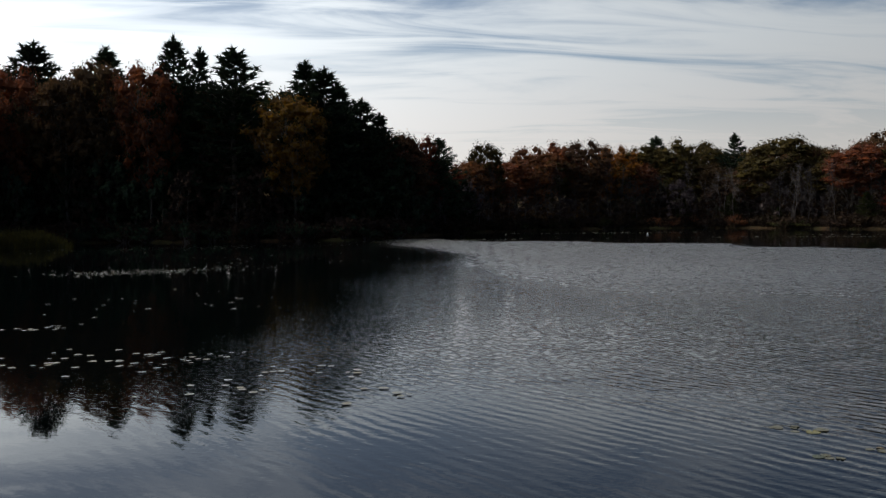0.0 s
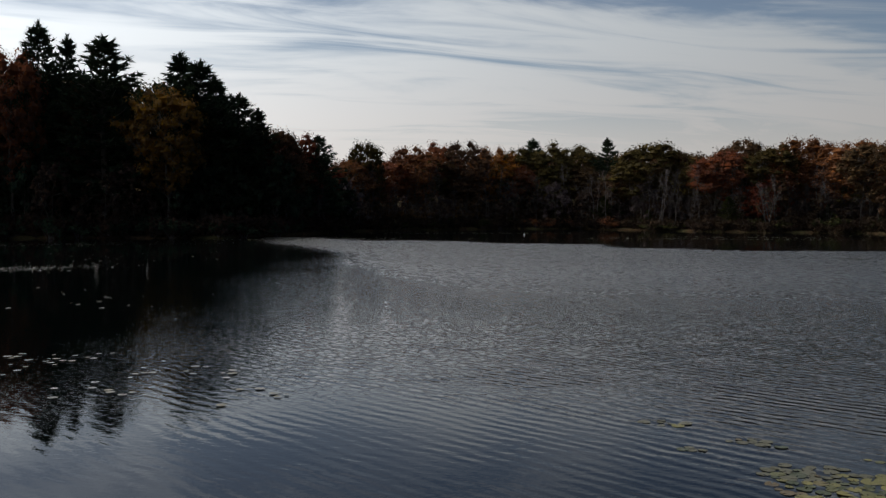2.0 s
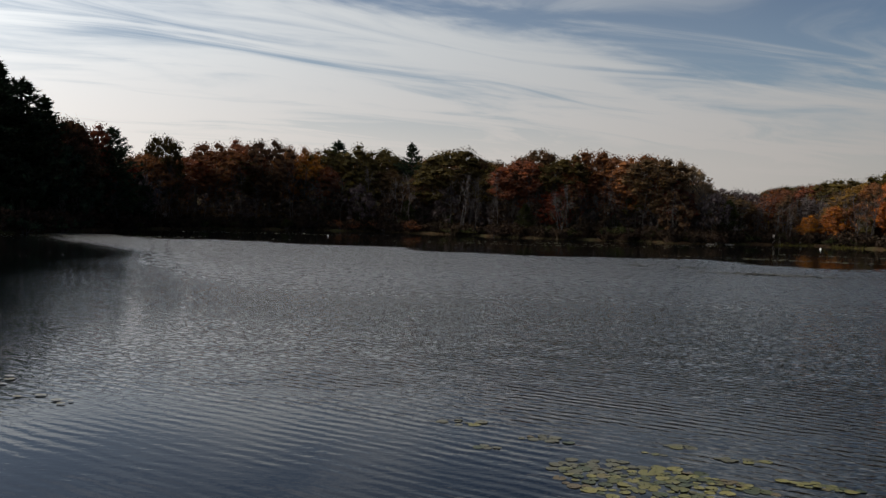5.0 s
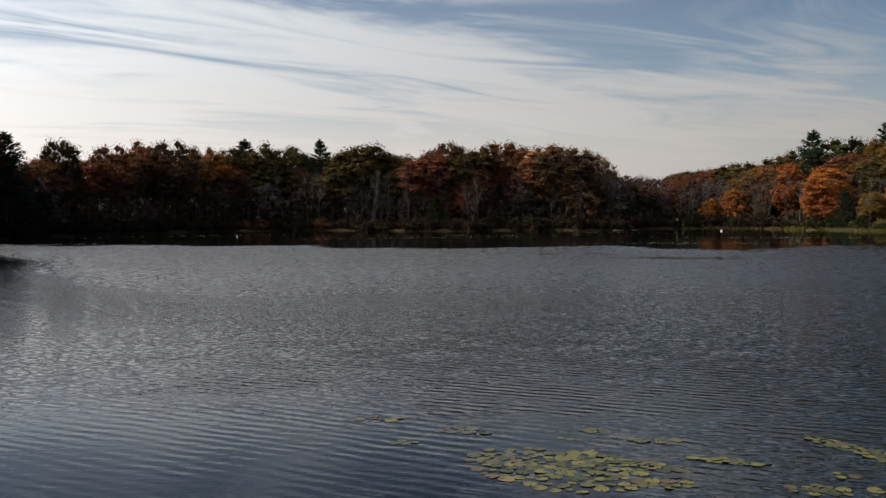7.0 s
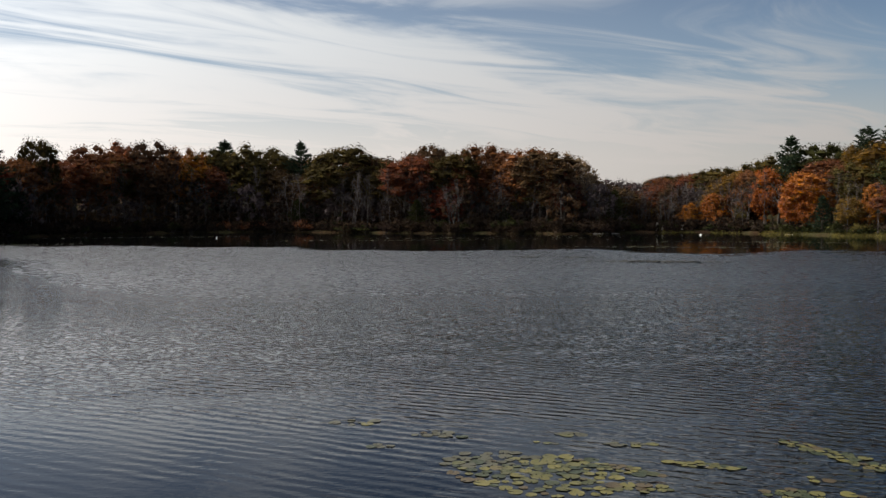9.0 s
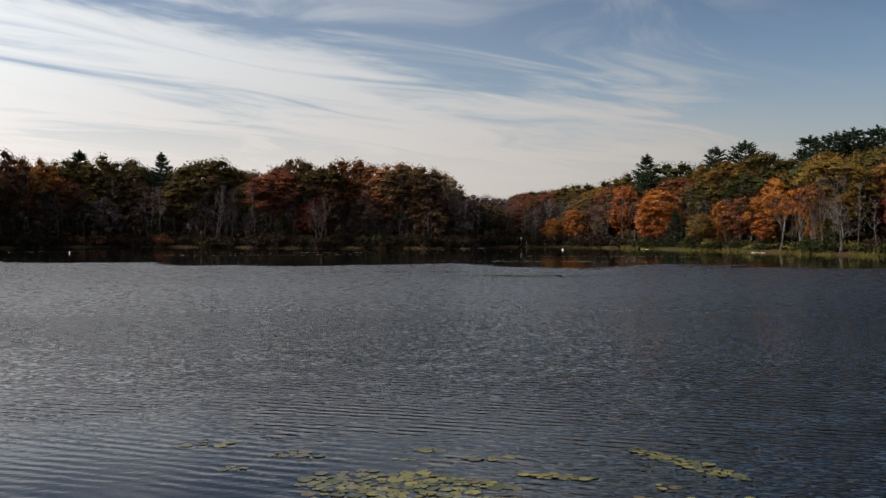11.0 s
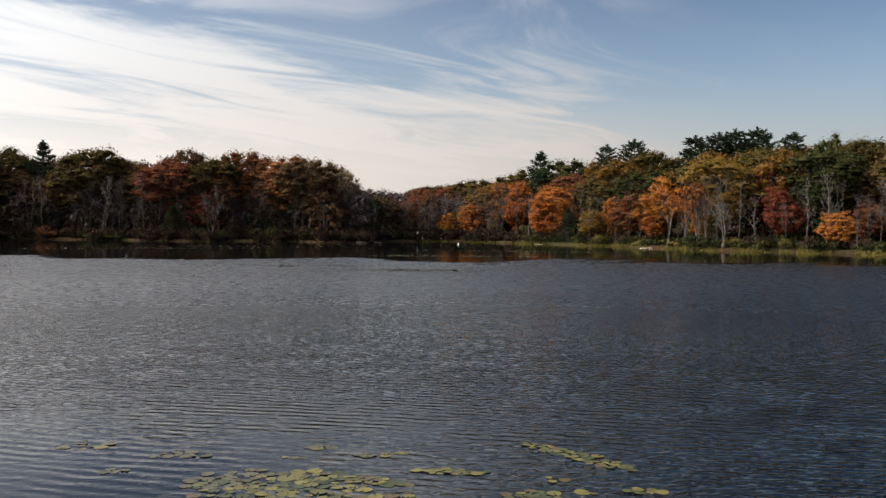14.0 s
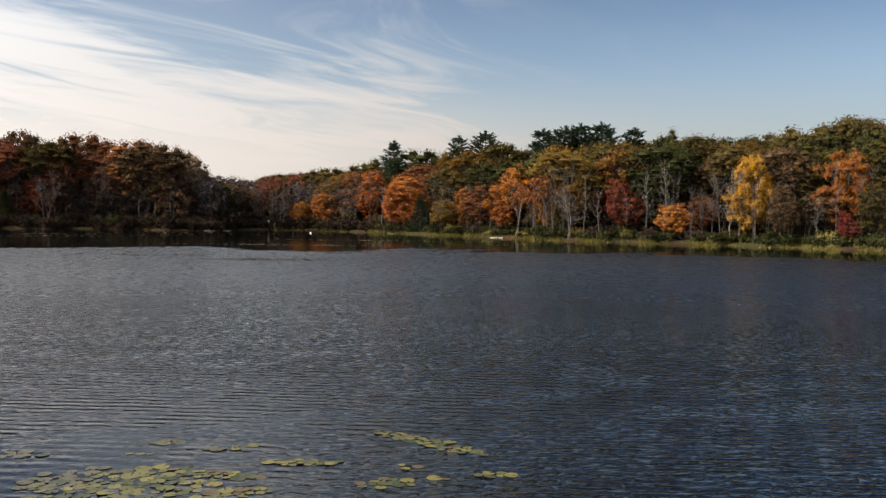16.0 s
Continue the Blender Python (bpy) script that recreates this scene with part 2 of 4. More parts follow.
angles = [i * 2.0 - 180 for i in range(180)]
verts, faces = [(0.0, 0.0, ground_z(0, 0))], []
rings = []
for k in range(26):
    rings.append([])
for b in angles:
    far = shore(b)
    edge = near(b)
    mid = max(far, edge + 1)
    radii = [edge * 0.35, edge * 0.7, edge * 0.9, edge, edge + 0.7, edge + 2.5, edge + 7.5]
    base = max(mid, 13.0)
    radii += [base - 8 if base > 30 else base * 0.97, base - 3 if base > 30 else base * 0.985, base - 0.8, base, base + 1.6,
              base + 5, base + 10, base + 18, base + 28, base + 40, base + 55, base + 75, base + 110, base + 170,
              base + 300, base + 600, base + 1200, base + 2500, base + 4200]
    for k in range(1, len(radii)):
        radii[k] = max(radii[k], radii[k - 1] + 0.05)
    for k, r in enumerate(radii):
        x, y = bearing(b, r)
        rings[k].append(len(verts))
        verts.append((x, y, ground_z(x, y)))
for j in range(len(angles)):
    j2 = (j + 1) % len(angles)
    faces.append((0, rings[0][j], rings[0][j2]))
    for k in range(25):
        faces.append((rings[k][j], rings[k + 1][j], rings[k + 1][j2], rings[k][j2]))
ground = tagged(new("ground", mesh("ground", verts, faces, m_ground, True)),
                "brown leaf-littered bank and wooded ground round the pond", "ground", kind="structure")

# ---- water ----
m_water, n = material("pond_water")
pos = n.add("ShaderNodeNewGeometry").outputs["Position"]
sp = n.add("ShaderNodeSeparateXYZ")
n.put(sp.inputs[0], pos)
wx, wy = sp.outputs[0], sp.outputs[1]
dist = n.vec("LENGTH", pos)
turn = n.add("ShaderNodeVectorRotate", rotation_type="Z_AXIS")
n.put(turn.inputs["Vector"], pos)
turn.inputs["Angle"].default_value = radians(38)
tv = turn.outputs[0]
# wind: calm in the lee of the far woods and among the lily pads, ruffled in the open
gust = n.noise(n.vec("MULTIPLY", pos, (0.05, 0.09, 0.05)), 1.0, 3.0)
lee_edge = n.math("ADD", n.math("ADD", 74.0, n.math("MULTIPLY", n.math("SUBTRACT", gust, 0.5), 26.0)),
                  n.math("ADD", n.span(n.math("DIVIDE", wx, wy), 0.55, 0.0, -4.0, 14.0), n.span(n.math("DIVIDE", wx, wy), 0.08, -0.06, 0.0, 14.0)))
slant = n.math("DIVIDE", wx, wy)
lee_edge = n.math("SUBTRACT", lee_edge, n.math("MULTIPLY", n.span(slant, 0.7, 0.85, 0.0, 8.0), n.span(slant, 0.95, 1.15, 1.0, 0.0)))
open_water = n.span(n.math("SUBTRACT", dist, lee_edge), 0.0, 7.0, 1.0, 0.05)
drift = n.math("ADD", n.math("ADD", wx, n.math("MULTIPLY", gust, 3.0)), n.math("ADD", n.span(dist, 24.0, 52.0, 0.5, 3.2), n.span(dist, 62.0, 98.0, 0.0, 8.0)))
left_lee = n.math("ADD", n.span(drift, -5.0, 2.5, 0.03, 0.3), n.span(drift, 3.0, 10.0, 0.0, 0.7))
near_lee = n.span(n.math("ADD", dist, n.math("MULTIPLY", gust, 8.0)), 14.0, 21.0, n.span(n.math("DIVIDE", wx, wy), 0.45, 0.9, 0.42, 0.95), 1.0)
amp = n.math("MULTIPLY", n.math("MULTIPLY", open_water, left_lee), near_lee)
amp = n.math("MULTIPLY", amp, n.span(gust, 0.3, 0.7, 0.75, 1.15))
# wavelets too small to see one by one make the sheen rougher further out
sheen = n.math("MULTIPLY", n.math("MULTIPLY", open_water, n.math("POWER", left_lee, 1.8)), n.span(dist, 17.0, 60.0, 0.03, 0.5))
fine_flaw = n.noise(n.vec("MULTIPLY", tv, (4.4, 3.4, 1.0)), 1.0, 2.0, 0.5, 0.4)
broad_flaw = n.noise(n.vec("MULTIPLY", tv, (1.7, 3.0, 1.0)), 1.0, 3.0, 0.6)
far_off = n.span(dist, 25.0, 55.0, 0.2, 0.9)
flaw = n.math("ADD", n.math("MULTIPLY", broad_flaw, far_off), n.math("MULTIPLY", fine_flaw, n.math("SUBTRACT", 1.0, far_off)))
sheen = n.math("MULTIPLY", sheen, n.span(flaw, 0.4, 0.61, 0.2, 1.4))
sheen = n.math("ADD", 0.02, sheen)
amp = n.math("MULTIPLY", amp, n.math("MULTIPLY", n.span(dist, 12.0, 45.0, 0.58, 0.22), n.span(dist, 30.0, 70.0, 1.0, 0.35)))
# wavelets that come towards the bank
bend = n.noise(n.vec("MULTIPLY", pos, (0.34, 0.34, 1.0)), 1.0, 3.0, 0.55, 0.4)
crest = n.math("ADD", n.math("MULTIPLY", wx, math.sin(radians(54))), n.math("MULTIPLY", wy, math.cos(radians(54))))
second = n.math("ADD", n.math("MULTIPLY", wx, math.sin(radians(36))), n.math("MULTIPLY", wy, math.cos(radians(36))))
ripple = n.math("SINE", n.math("ADD", n.math("MULTIPLY", crest, 24.0), n.math("MULTIPLY", bend, 13.0)))
ripple2 = n.math("SINE", n.math("ADD", n.math("MULTIPLY", second, 28.0), n.math("MULTIPLY", bend, 17.0)))
patchy = n.span(n.noise(n.vec("MULTIPLY", tv, (0.5, 0.9, 1.0)), 1.0, 2.0, 0.5), 0.3, 0.65, 0.15, 1.0)
long_waves = n.math("ADD", n.math("MULTIPLY", n.noise(n.vec("MULTIPLY", tv, (1.8, 6.4, 1.0)), 1.0, 2.0, 0.5, 0.5), 0.12),
                    n.math("MULTIPLY", n.math("ADD", n.math("MULTIPLY", ripple, 0.12), n.math("MULTIPLY", ripple2, 0.03)), patchy))
short_waves = n.noise(n.vec("MULTIPLY", tv, (11.0, 11.0, 1.0)), 1.0, 2.0, 0.5, 0.4)
chop = n.span(n.noise(n.vec("MULTIPLY", tv, (6.0, 11.0, 1.0)), 1.0, 2.0, 0.5, 0.5), 0.44, 0.76)
height = n.math("ADD", n.math("ADD", n.math("MULTIPLY", long_waves, n.span(dist, 14.0, 30.0, 0.6, 0.13)), n.math("MULTIPLY", short_waves, 0.05)),
                n.math("MULTIPLY", chop, n.span(dist, 12.0, 22.0, n.span(n.math("DIVIDE", wx, wy), 0.7, 1.2, 0.03, 0.16), 0.30)))
wide_chop = n.span(n.noise(n.vec("MULTIPLY", tv, (2.8, 5.6, 1.0)), 1.0, 2.0, 0.5, 0.5), 0.44, 0.76)
height = n.math("ADD", height, n.math("MULTIPLY", wide_chop, n.span(dist, 18.0, 42.0, 0.0, 0.75)))
height = n.math("MULTIPLY", height, amp)
finish(n, principled(n, (0.0008, 0.0014, 0.0014, 1), sheen, height, 1.0, 0.16, IOR=1.333))

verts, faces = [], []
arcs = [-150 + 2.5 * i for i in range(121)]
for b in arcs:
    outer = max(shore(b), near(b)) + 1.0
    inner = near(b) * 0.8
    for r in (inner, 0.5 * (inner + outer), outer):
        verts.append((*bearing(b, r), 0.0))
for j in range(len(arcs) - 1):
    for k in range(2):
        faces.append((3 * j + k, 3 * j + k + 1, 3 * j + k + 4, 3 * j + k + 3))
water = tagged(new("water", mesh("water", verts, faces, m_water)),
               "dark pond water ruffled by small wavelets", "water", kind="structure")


# ---- building trees ----
def tube(V, F, pts, radii, sides):
    """A tapered tube along the points, appended to the lists."""
    base = len(V)
    pts = [Vector(p) for p in pts]
    for i, p in enumerate(pts):
        d = (pts[min(i + 1, len(pts) - 1)] - pts[max(i - 1, 0)]).normalized()
        a = d.cross(Vector((0.37, 0.93, 0.05))).normalized()
        c = d.cross(a)
        for s in range(sides):
            t = 2 * math.pi * s / sides
            V.append(tuple(p + (a * math.cos(t) + c * math.sin(t)) * radii[i]))
    for i in range(len(pts) - 1):
        for s in range(sides):
            s2 = (s + 1) % sides
            F.append((base + i * sides + s, base + i * sides + s2, base + (i + 1) * sides + s2, base + (i + 1) * sides + s))


def leaves(rng, centres, normals, size, slim=0.8):
    """Pointed leaf sprays at the centres, facing roughly along the normals."""
    c = np.asarray(centres)
    k = len(c)
    nrm = np.asarray(normals) + rng.normal(0, 0.32, (k, 3))
    nrm /= np.linalg.norm(nrm, axis=1, keepdims=True) + 1e-9
    a = np.cross(nrm, rng.normal(0, 1, (k, 3)))
    a /= np.linalg.norm(a, axis=1, keepdims=True) + 1e-9
    b = np.cross(nrm, a)
    s = (size * rng.uniform(0.6, 1.3, k))[:, None] * 0.5
    tri = np.stack([c - a * s, c + a * s + b * s * slim, c + a * s - b * s * slim], 1)
    return tri.reshape(-1, 3)


def quads(verts):
    return [(i, i + 1, i + 2, i + 3) for i in range(0, len(verts), 4)]


def triples(verts):
    return [(i, i + 1, i + 2) for i in range(0, len(verts), 3)]


def bent_line(rng, a, b, n_pts, wobble, sag=0.0):
    a, b = np.asarray(a, float), np.asarray(b, float)
    t = np.linspace(0, 1, n_pts)[:, None]
    pts = a + (b - a) * t
    pts[1:-1] += rng.normal(0, wobble, (n_pts - 2, 3))
    pts[:, 2] += sag * np.sin(np.pi * t[:, 0])
    return pts


BLOB = [(0, 0, 1), (1, 0, 0), (0, 1, 0), (-1, 0, 0), (0, -1, 0), (0, 0, -1)]
BLOB_FACES = [(0, 1 + i, 1 + (i + 1) % 4) for i in range(4)] + [(5, 1 + (i + 1) % 4, 1 + i) for i in range(4)]


def broadleaf(seed, tall, radius, base, clumps, per_clump, leaf, bark, trunks=1, bulge=1.0, bias=1.5, knob=(0.13, 0.24), limbs=11, shell=0.6):
    """Trunk, limbs and crown of a broad-leaved tree: rounded knots of leaves set apart from each other, each dense at its heart.
    base: where the crown starts, as a share of the height."""
    rng = np.random.default_rng(seed)
    TV, TF, LV, LF = [], [], [], []
    zc, rz = tall * (base + 1) / 2, tall * (1 - base) / 2
    forks = []
    for k in range(trunks):
        foot = np.array([rng.normal(0, 0.35) * (trunks > 1), rng.normal(0, 0.35) * (trunks > 1), -0.4])
        lean = rng.normal(0, 0.05 if trunks == 1 else 0.10, 2) * tall
        top = np.array([lean[0], lean[1], tall * 0.8])
        line = bent_line(rng, foot, top, 7, 0.012 * tall)
        r0 = tall * 0.017 / trunks ** 0.4
        tube(TV, TF, line, [r0 * 1.35] + [r0 * (1 - 0.8 * i / 6) for i in range(1, 7)], 6)
        forks.append(line)
    ends = []
    for k in range(limbs):
        line = forks[k % trunks]
        i = 2 + k % 4
        az = k * 2.4 + rng.uniform(-0.4, 0.4)
        r = radius * rng.uniform(0.55, 0.85)
        z = zc + rz * rng.uniform(-0.6, 0.6)
        tip = np.array([r * math.cos(az), r * math.sin(az), max(z, line[i][2] + 0.06 * tall)])
        limb = bent_line(rng, line[i], tip, 4, 0.015 * tall, -0.02 * tall)
        tube(LV, LF, limb, [tall * 0.0065 * (1 - 0.22 * j) for j in range(4)], 3)
        ends += [limb[1], limb[2], limb[3]]
    ends = np.array(ends + [f[-2] for f in forks])
    lumps = [(rng.uniform(0, 6.28), rng.uniform(-0.8, 0.9), rng.uniform(0.12, 0.38)) for _ in range(8)]
    C, N, core = [], [], []
    made = np.zeros((0, 3))
    for k in range(clumps):
        best, gap = None, -1.0
        for _ in range(2):
            az = rng.uniform(0, 2 * math.pi)
            u = rng.beta(bias, 1.05) * 2 - 1
            rr = 1.0 - (1.0 - shell) * rng.random() if rng.random() < 0.8 else rng.uniform(0.3, shell)
            if u > 0.35:
                rr = 0.5 + 0.5 * rr
            swell = 0.72 + sum(a * math.exp(-((math.cos(az - p) - 1) ** 2) * 6 - (u - q) ** 2 * 4) for p, q, a in lumps)
            flat = math.sqrt(1 - u * u * min(1.0, abs(u) ** 0.5)) * (1.0 if u > 0 else bulge)
            p = np.array([radius * rr * flat * swell * math.cos(az), radius * rr * flat * swell * math.sin(az), zc + rz * u * rr * min(swell, 1.0)])
            d = np.min(np.linalg.norm(made - p, axis=1)) if len(made) else 9.0
            if d > gap:
                best, gap = p, d
        p = best
        made = np.vstack([made, p])
        close = ends[np.argmin(((ends - p) ** 2).sum(1))]
        tube(LV, LF, [close, p], [tall * 0.0028, tall * 0.001], 3)
        cr = radius * rng.uniform(*knob) * (1.2 if p[2] > zc + 0.45 * rz else 1.0)
        d = rng.normal(0, 1, (per_clump, 3))
        d[:, 2] = np.where(rng.random(per_clump) < 0.75, abs(d[:, 2]), d[:, 2])
        d /= np.linalg.norm(d, axis=1, keepdims=True)
        C.append(p + d * cr * (0.45 + 0.7 * rng.random((per_clump, 1))) * np.array([1.15, 1.15, 0.85]))
        N.append(d + np.array([0, 0, 0.3]))
        ball = np.array(BLOB) * rng.uniform(0.35, 0.8, (6, 1)) * cr * np.array([1.1, 1.1, 0.72]) + p
        core.append(ball[np.array(BLOB_FACES)].reshape(-1, 3))
    leaf_v = leaves(rng, np.concatenate(C), np.concatenate(N), leaf)
    return (mesh("trunk", TV, TF, bark, True), mesh("limbs", LV, LF, bark, True), np.concatenate([leaf_v] + core))


def conifer(seed, tall, radius, base, step, per_whorl, needle, power, gaps, lift=0.5):
    """Trunk, whorled limbs and needle plumes of a pine or hemlock; the plumes lie in tiers with gaps between."""
    rng = np.random.default_rng(seed)
    TV, TF, LV, LF = [], [], [], []
    line = bent_line(rng, (0, 0, -0.4), (rng.normal(0, 0.2), rng.normal(0, 0.2), tall * 0.985), 9, 0.006 * tall)
    tube(TV, TF, line, [tall * 0.0155 * (1 - 0.93 * i / 8) for i in range(9)], 7)
    C, D = [], []

    def tuft(p, out, m, up):
        d = rng.normal(0, 0.6, (m, 3)) * np.array([1, 1, 0.7]) + out * 0.8 + np.array([0, 0, up])
        d /= np.linalg.norm(d, axis=1, keepdims=True)
        C.append(np.repeat(p[None], m, 0))
        D.append(d * needle * rng.uniform(0.6, 1.25, (m, 1)))

    z = tall * base
    while z < tall * 0.975:
        s = (z / tall - base) / (1 - base)
        az0 = rng.uniform(0, 6.28)
        bough = rng.uniform(0.75, 1.15)
        for k in range(per_whorl):
            if rng.random() < gaps * (1 - 0.7 * s):
                continue
            az = az0 + 2 * math.pi * k / per_whorl + rng.normal(0, 0.28)
            reach = radius * (1 - s) ** power * bough * rng.uniform(0.6, 1.2) * min(1.0, 0.55 + s * 2.2) + 0.12
            out = np.array([math.cos(az), math.sin(az), 0])
            sidew = np.array([-math.sin(az), math.cos(az), 0])
            zz = z + rng.normal(0, 0.12) * step
            t0 = np.array([np.interp(zz, line[:, 2], line[:, j]) for j in range(2)] + [zz])
            tip = t0 + out * reach + np.array([0, 0, reach * (rng.uniform(0.0, 0.28) + lift * s)])
            limb = bent_line(rng, t0, tip, 4, 0.035 * reach, -0.09 * reach)
            tube(LV, LF, limb, [tall * 0.0022 * f for f in (1.2, 0.9, 0.6, 0.3)], 3)
            n_t = max(4, int(reach / 0.26))
            for j in range(n_t):
                f = 0.25 + 0.75 * (j + rng.random()) / n_t
                p = np.array([np.interp(f * 3, range(4), limb[:, a]) for a in range(3)])
                p = p + sidew * rng.normal(0, reach * 0.17 * (1.35 - f) + 0.1) + np.array([0, 0, rng.normal(0.04, 0.09)])
                tuft(p, out, 6, 0.4)
        z += step * rng.uniform(0.8, 1.25) * (1 - 0.5 * s)
    for f in (0.94, 0.955, 0.97, 0.985, 1.0, 1.01):
        p = np.array([np.interp(tall * f, line[:, 2], line[:, j]) for j in range(2)] + [tall * f])
        tuft(p, np.zeros(3), 12, 0.7)
    c, d = np.concatenate(C), np.concatenate(D)
    w_dir = np.cross(d, rng.normal(0, 1, d.shape))
    w_dir *= 0.17 * needle / (np.linalg.norm(w_dir, axis=1, keepdims=True) + 1e-9)
    quad = np.stack([c - d * 0.1 + w_dir, c + d, c - d * 0.1 - w_dir], 1).reshape(-1, 3)
    return (mesh("trunk", TV, TF, BARK["dark"], True), mesh("limbs", LV, LF, BARK["dark"], True), quad)


def bare_tree(seed, tall, radius, bark, trunks=1, twigs=5, stout=1.0):
    """A leafless tree: trunk and three orders of branches."""
    rng = np.random.default_rng(seed)
    TV, TF, LV, LF = [], [], [], []
    for k in range(trunks):
        foot = np.array([rng.normal(0, 0.3) * (trunks > 1), rng.normal(0, 0.3) * (trunks > 1), -0.4])
        lean = rng.normal(0, 0.06 if trunks == 1 else 0.16, 2) * tall
        line = bent_line(rng, foot, (lean[0], lean[1], tall * 0.93), 8, 0.012 * tall)
        r0 = tall * 0.011 * stout
        tube(TV, TF, line, [r0 * 1.3] + [r0 * (1 - 0.9 * i / 7) for i in range(1, 8)], 6)
        for j in range(12 // trunks + 3):
            f = rng.uniform(2.2, 6.6)
            p = np.array([np.interp(f, range(8), line[:, a]) for a in range(3)])
            az = rng.uniform(0, 6.28)
            ln = radius * rng.uniform(0.6, 1.15) * (1.15 - f / 9)
            tip = p + np.array([math.cos(az) * ln, math.sin(az) * ln, ln * rng.uniform(0.6, 1.5)])
            tip[2] = min(tip[2], tall)
            limb = bent_line(rng, p, tip, 5, 0.025 * ln, -0.04 * ln)
            tube(LV, LF, limb, [r0 * 0.34 * (1 - 0.2 * i) for i in range(5)], 4)
            for i in range(7):
                q = np.array([np.interp(rng.uniform(1, 4), range(5), limb[:, a]) for a in range(3)])
                d2 = rng.normal(0, 0.55, 3) + np.array([math.cos(az) * 0.4, math.sin(az) * 0.4, 0.7])
                l2 = ln * rng.uniform(0.25, 0.55)
                e = q + d2 / np.linalg.norm(d2) * l2
                tube(LV, LF, [q, (q + e) / 2 + rng.normal(0, 0.05, 3), e], [r0 * 0.16, r0 * 0.11, r0 * 0.07], 3)
                for _ in range(twigs):
                    g = q + (e - q) * rng.uniform(0.3, 1.0)
                    d3 = rng.normal(0, 0.6, 3) + np.array([0, 0, 0.5])
                    tube(LV, LF, [g, g + d3 / np.linalg.norm(d3) * l2 * rng.uniform(0.3, 0.7)], [0.022, 0.010], 3)
    return (mesh("trunk", TV, TF, bark, True), mesh("limbs", LV, LF, bark), None)


def bush(seed, tall, radius, clumps, per_clump, leaf):
    """Stems and foliage of a shrub."""
    rng = np.random.default_rng(seed)
    LV, LF, C, N = [], [], [], []
    for k in range(clumps):
        az, r = rng.uniform(0, 6.28), radius * rng.uniform(0, 0.9)
        p = np.array([r * math.cos(az), r * math.sin(az), tall * rng.uniform(0.3, 0.95) * (1 - 0.45 * (r / radius) ** 2)])
        tube(LV, LF, bent_line(rng, (0.15 * math.cos(az), 0.15 * math.sin(az), -0.2), p, 4, 0.05), [0.03, 0.024, 0.016, 0.008], 3)
        d = rng.normal(0, 1, (per_clump, 3))
        d /= np.linalg.norm(d, axis=1, keepdims=True)
        C.append(p + d * radius * 0.32 * rng.uniform(0.3, 1.1, (per_clump, 1)))
        N.append(d + np.array([0, 0, 0.3]))
    return mesh("stems", LV, LF, BARK["grey"]), leaves(rng, np.concatenate(C), np.concatenate(N), leaf)


# shapes, each built once: (height, spread, trunk mesh, limb mesh, leaf vertices)
SHAPES = {}
for k in range(4):
    SHAPES["oak", k] = (14.0, 10.0, *broadleaf(10 + k, 14.0, 5.0, (0.14, 0.24, 0.32, 0.2)[k], 140, 42, 0.31, BARK["dark"], knob=(0.14, 0.25)))
for k in range(3):
    SHAPES["far_oak", k] = (14.0, 10.0, *broadleaf(20 + k, 14.0, 5.0, (0.10, 0.2, 0.3)[k], 70, 24, 0.46, BARK["dark"], knob=(0.17, 0.27), limbs=7))
for k in range(4):
    SHAPES["maple", k] = (9.0, 6.4, *broadleaf(30 + k, 9.0, 3.1, (0.05, 0.10, 0.16, 0.04)[k], 130, 64, 0.24, BARK["dark"], 1 + k % 2, 1.15, 0.95, knob=(0.13, 0.25)))
for k in range(3):
    SHAPES["thicket", k] = (6.0, 6.5, *broadleaf(60 + k, 6.0, 3.2, 0.02, 40, 18, 0.37, BARK["dark"], 2, 1.25, knob=(0.12, 0.24), limbs=5))
for k in range(3):
    SHAPES["birch", k] = (8.0, 5.0, *broadleaf(50 + k, 8.0, 2.4, 0.45, 60, 20, 0.19, BARK["pale"], (2, 1, 2)[k], knob=(0.12, 0.22)))
for k in range(4):
    SHAPES["pine", k] = (22.0, 8.0, *conifer(70 + k, 22.0, (6.6, 6.2, 6.6, 7.0)[k], (0.12, 0.2, 0.16, 0.1)[k], 1.25, 8, 0.7, (0.9, 0.8, 0.66, 0.6)[k], 0.1, (0.55, 0.5, 0.35, 0.35)[k]))
for k in range(3):
    SHAPES["hemlock", k] = (6.0, 4.4, *conifer(80 + k, 6.0, 2.3, 0.05, 0.36, 6, 0.38, 0.9, 0.1, 0.2))
for k in range(4):
    SHAPES["bare", k] = (10.0, 6.0, *bare_tree(90 + k, 10.0, 2.6, BARK["grey"], (1, 2, 1, 3)[k], 1))
for k in range(3):
    SHAPES["sapling", k] = (7.0, 3.0, *bare_tree(120 + k, 7.0, 1.5, BARK["grey"] if k else BARK["pale"], (1, 2, 1)[k], 0, 0.8))
for k in range(2):
    SHAPES["snag", k] = (8.5, 5.0, *bare_tree(97 + k, 8.5, 2.7, BARK["pale"], (1, 2)[k], 2, 1.0))
for key, (tall0, spread0, trunk, limbs, leaf_v) in list(SHAPES.items()):
    ext = np.array(leaf_v) if leaf_v is not None else np.array([v.co for v in limbs.vertices])
    reach = np.percentile(np.hypot(ext[:, 0], ext[:, 1]), 97)
    SHAPES[key] = (float(np.percentile(ext[:, 2], 99.7)), float(2 * reach), trunk, limbs, leaf_v)
BUSHES = {k: (1.8, 3.0, *bush(110 + k, 1.8, 1.5, 16, 30, 0.2)) for k in range(3)}

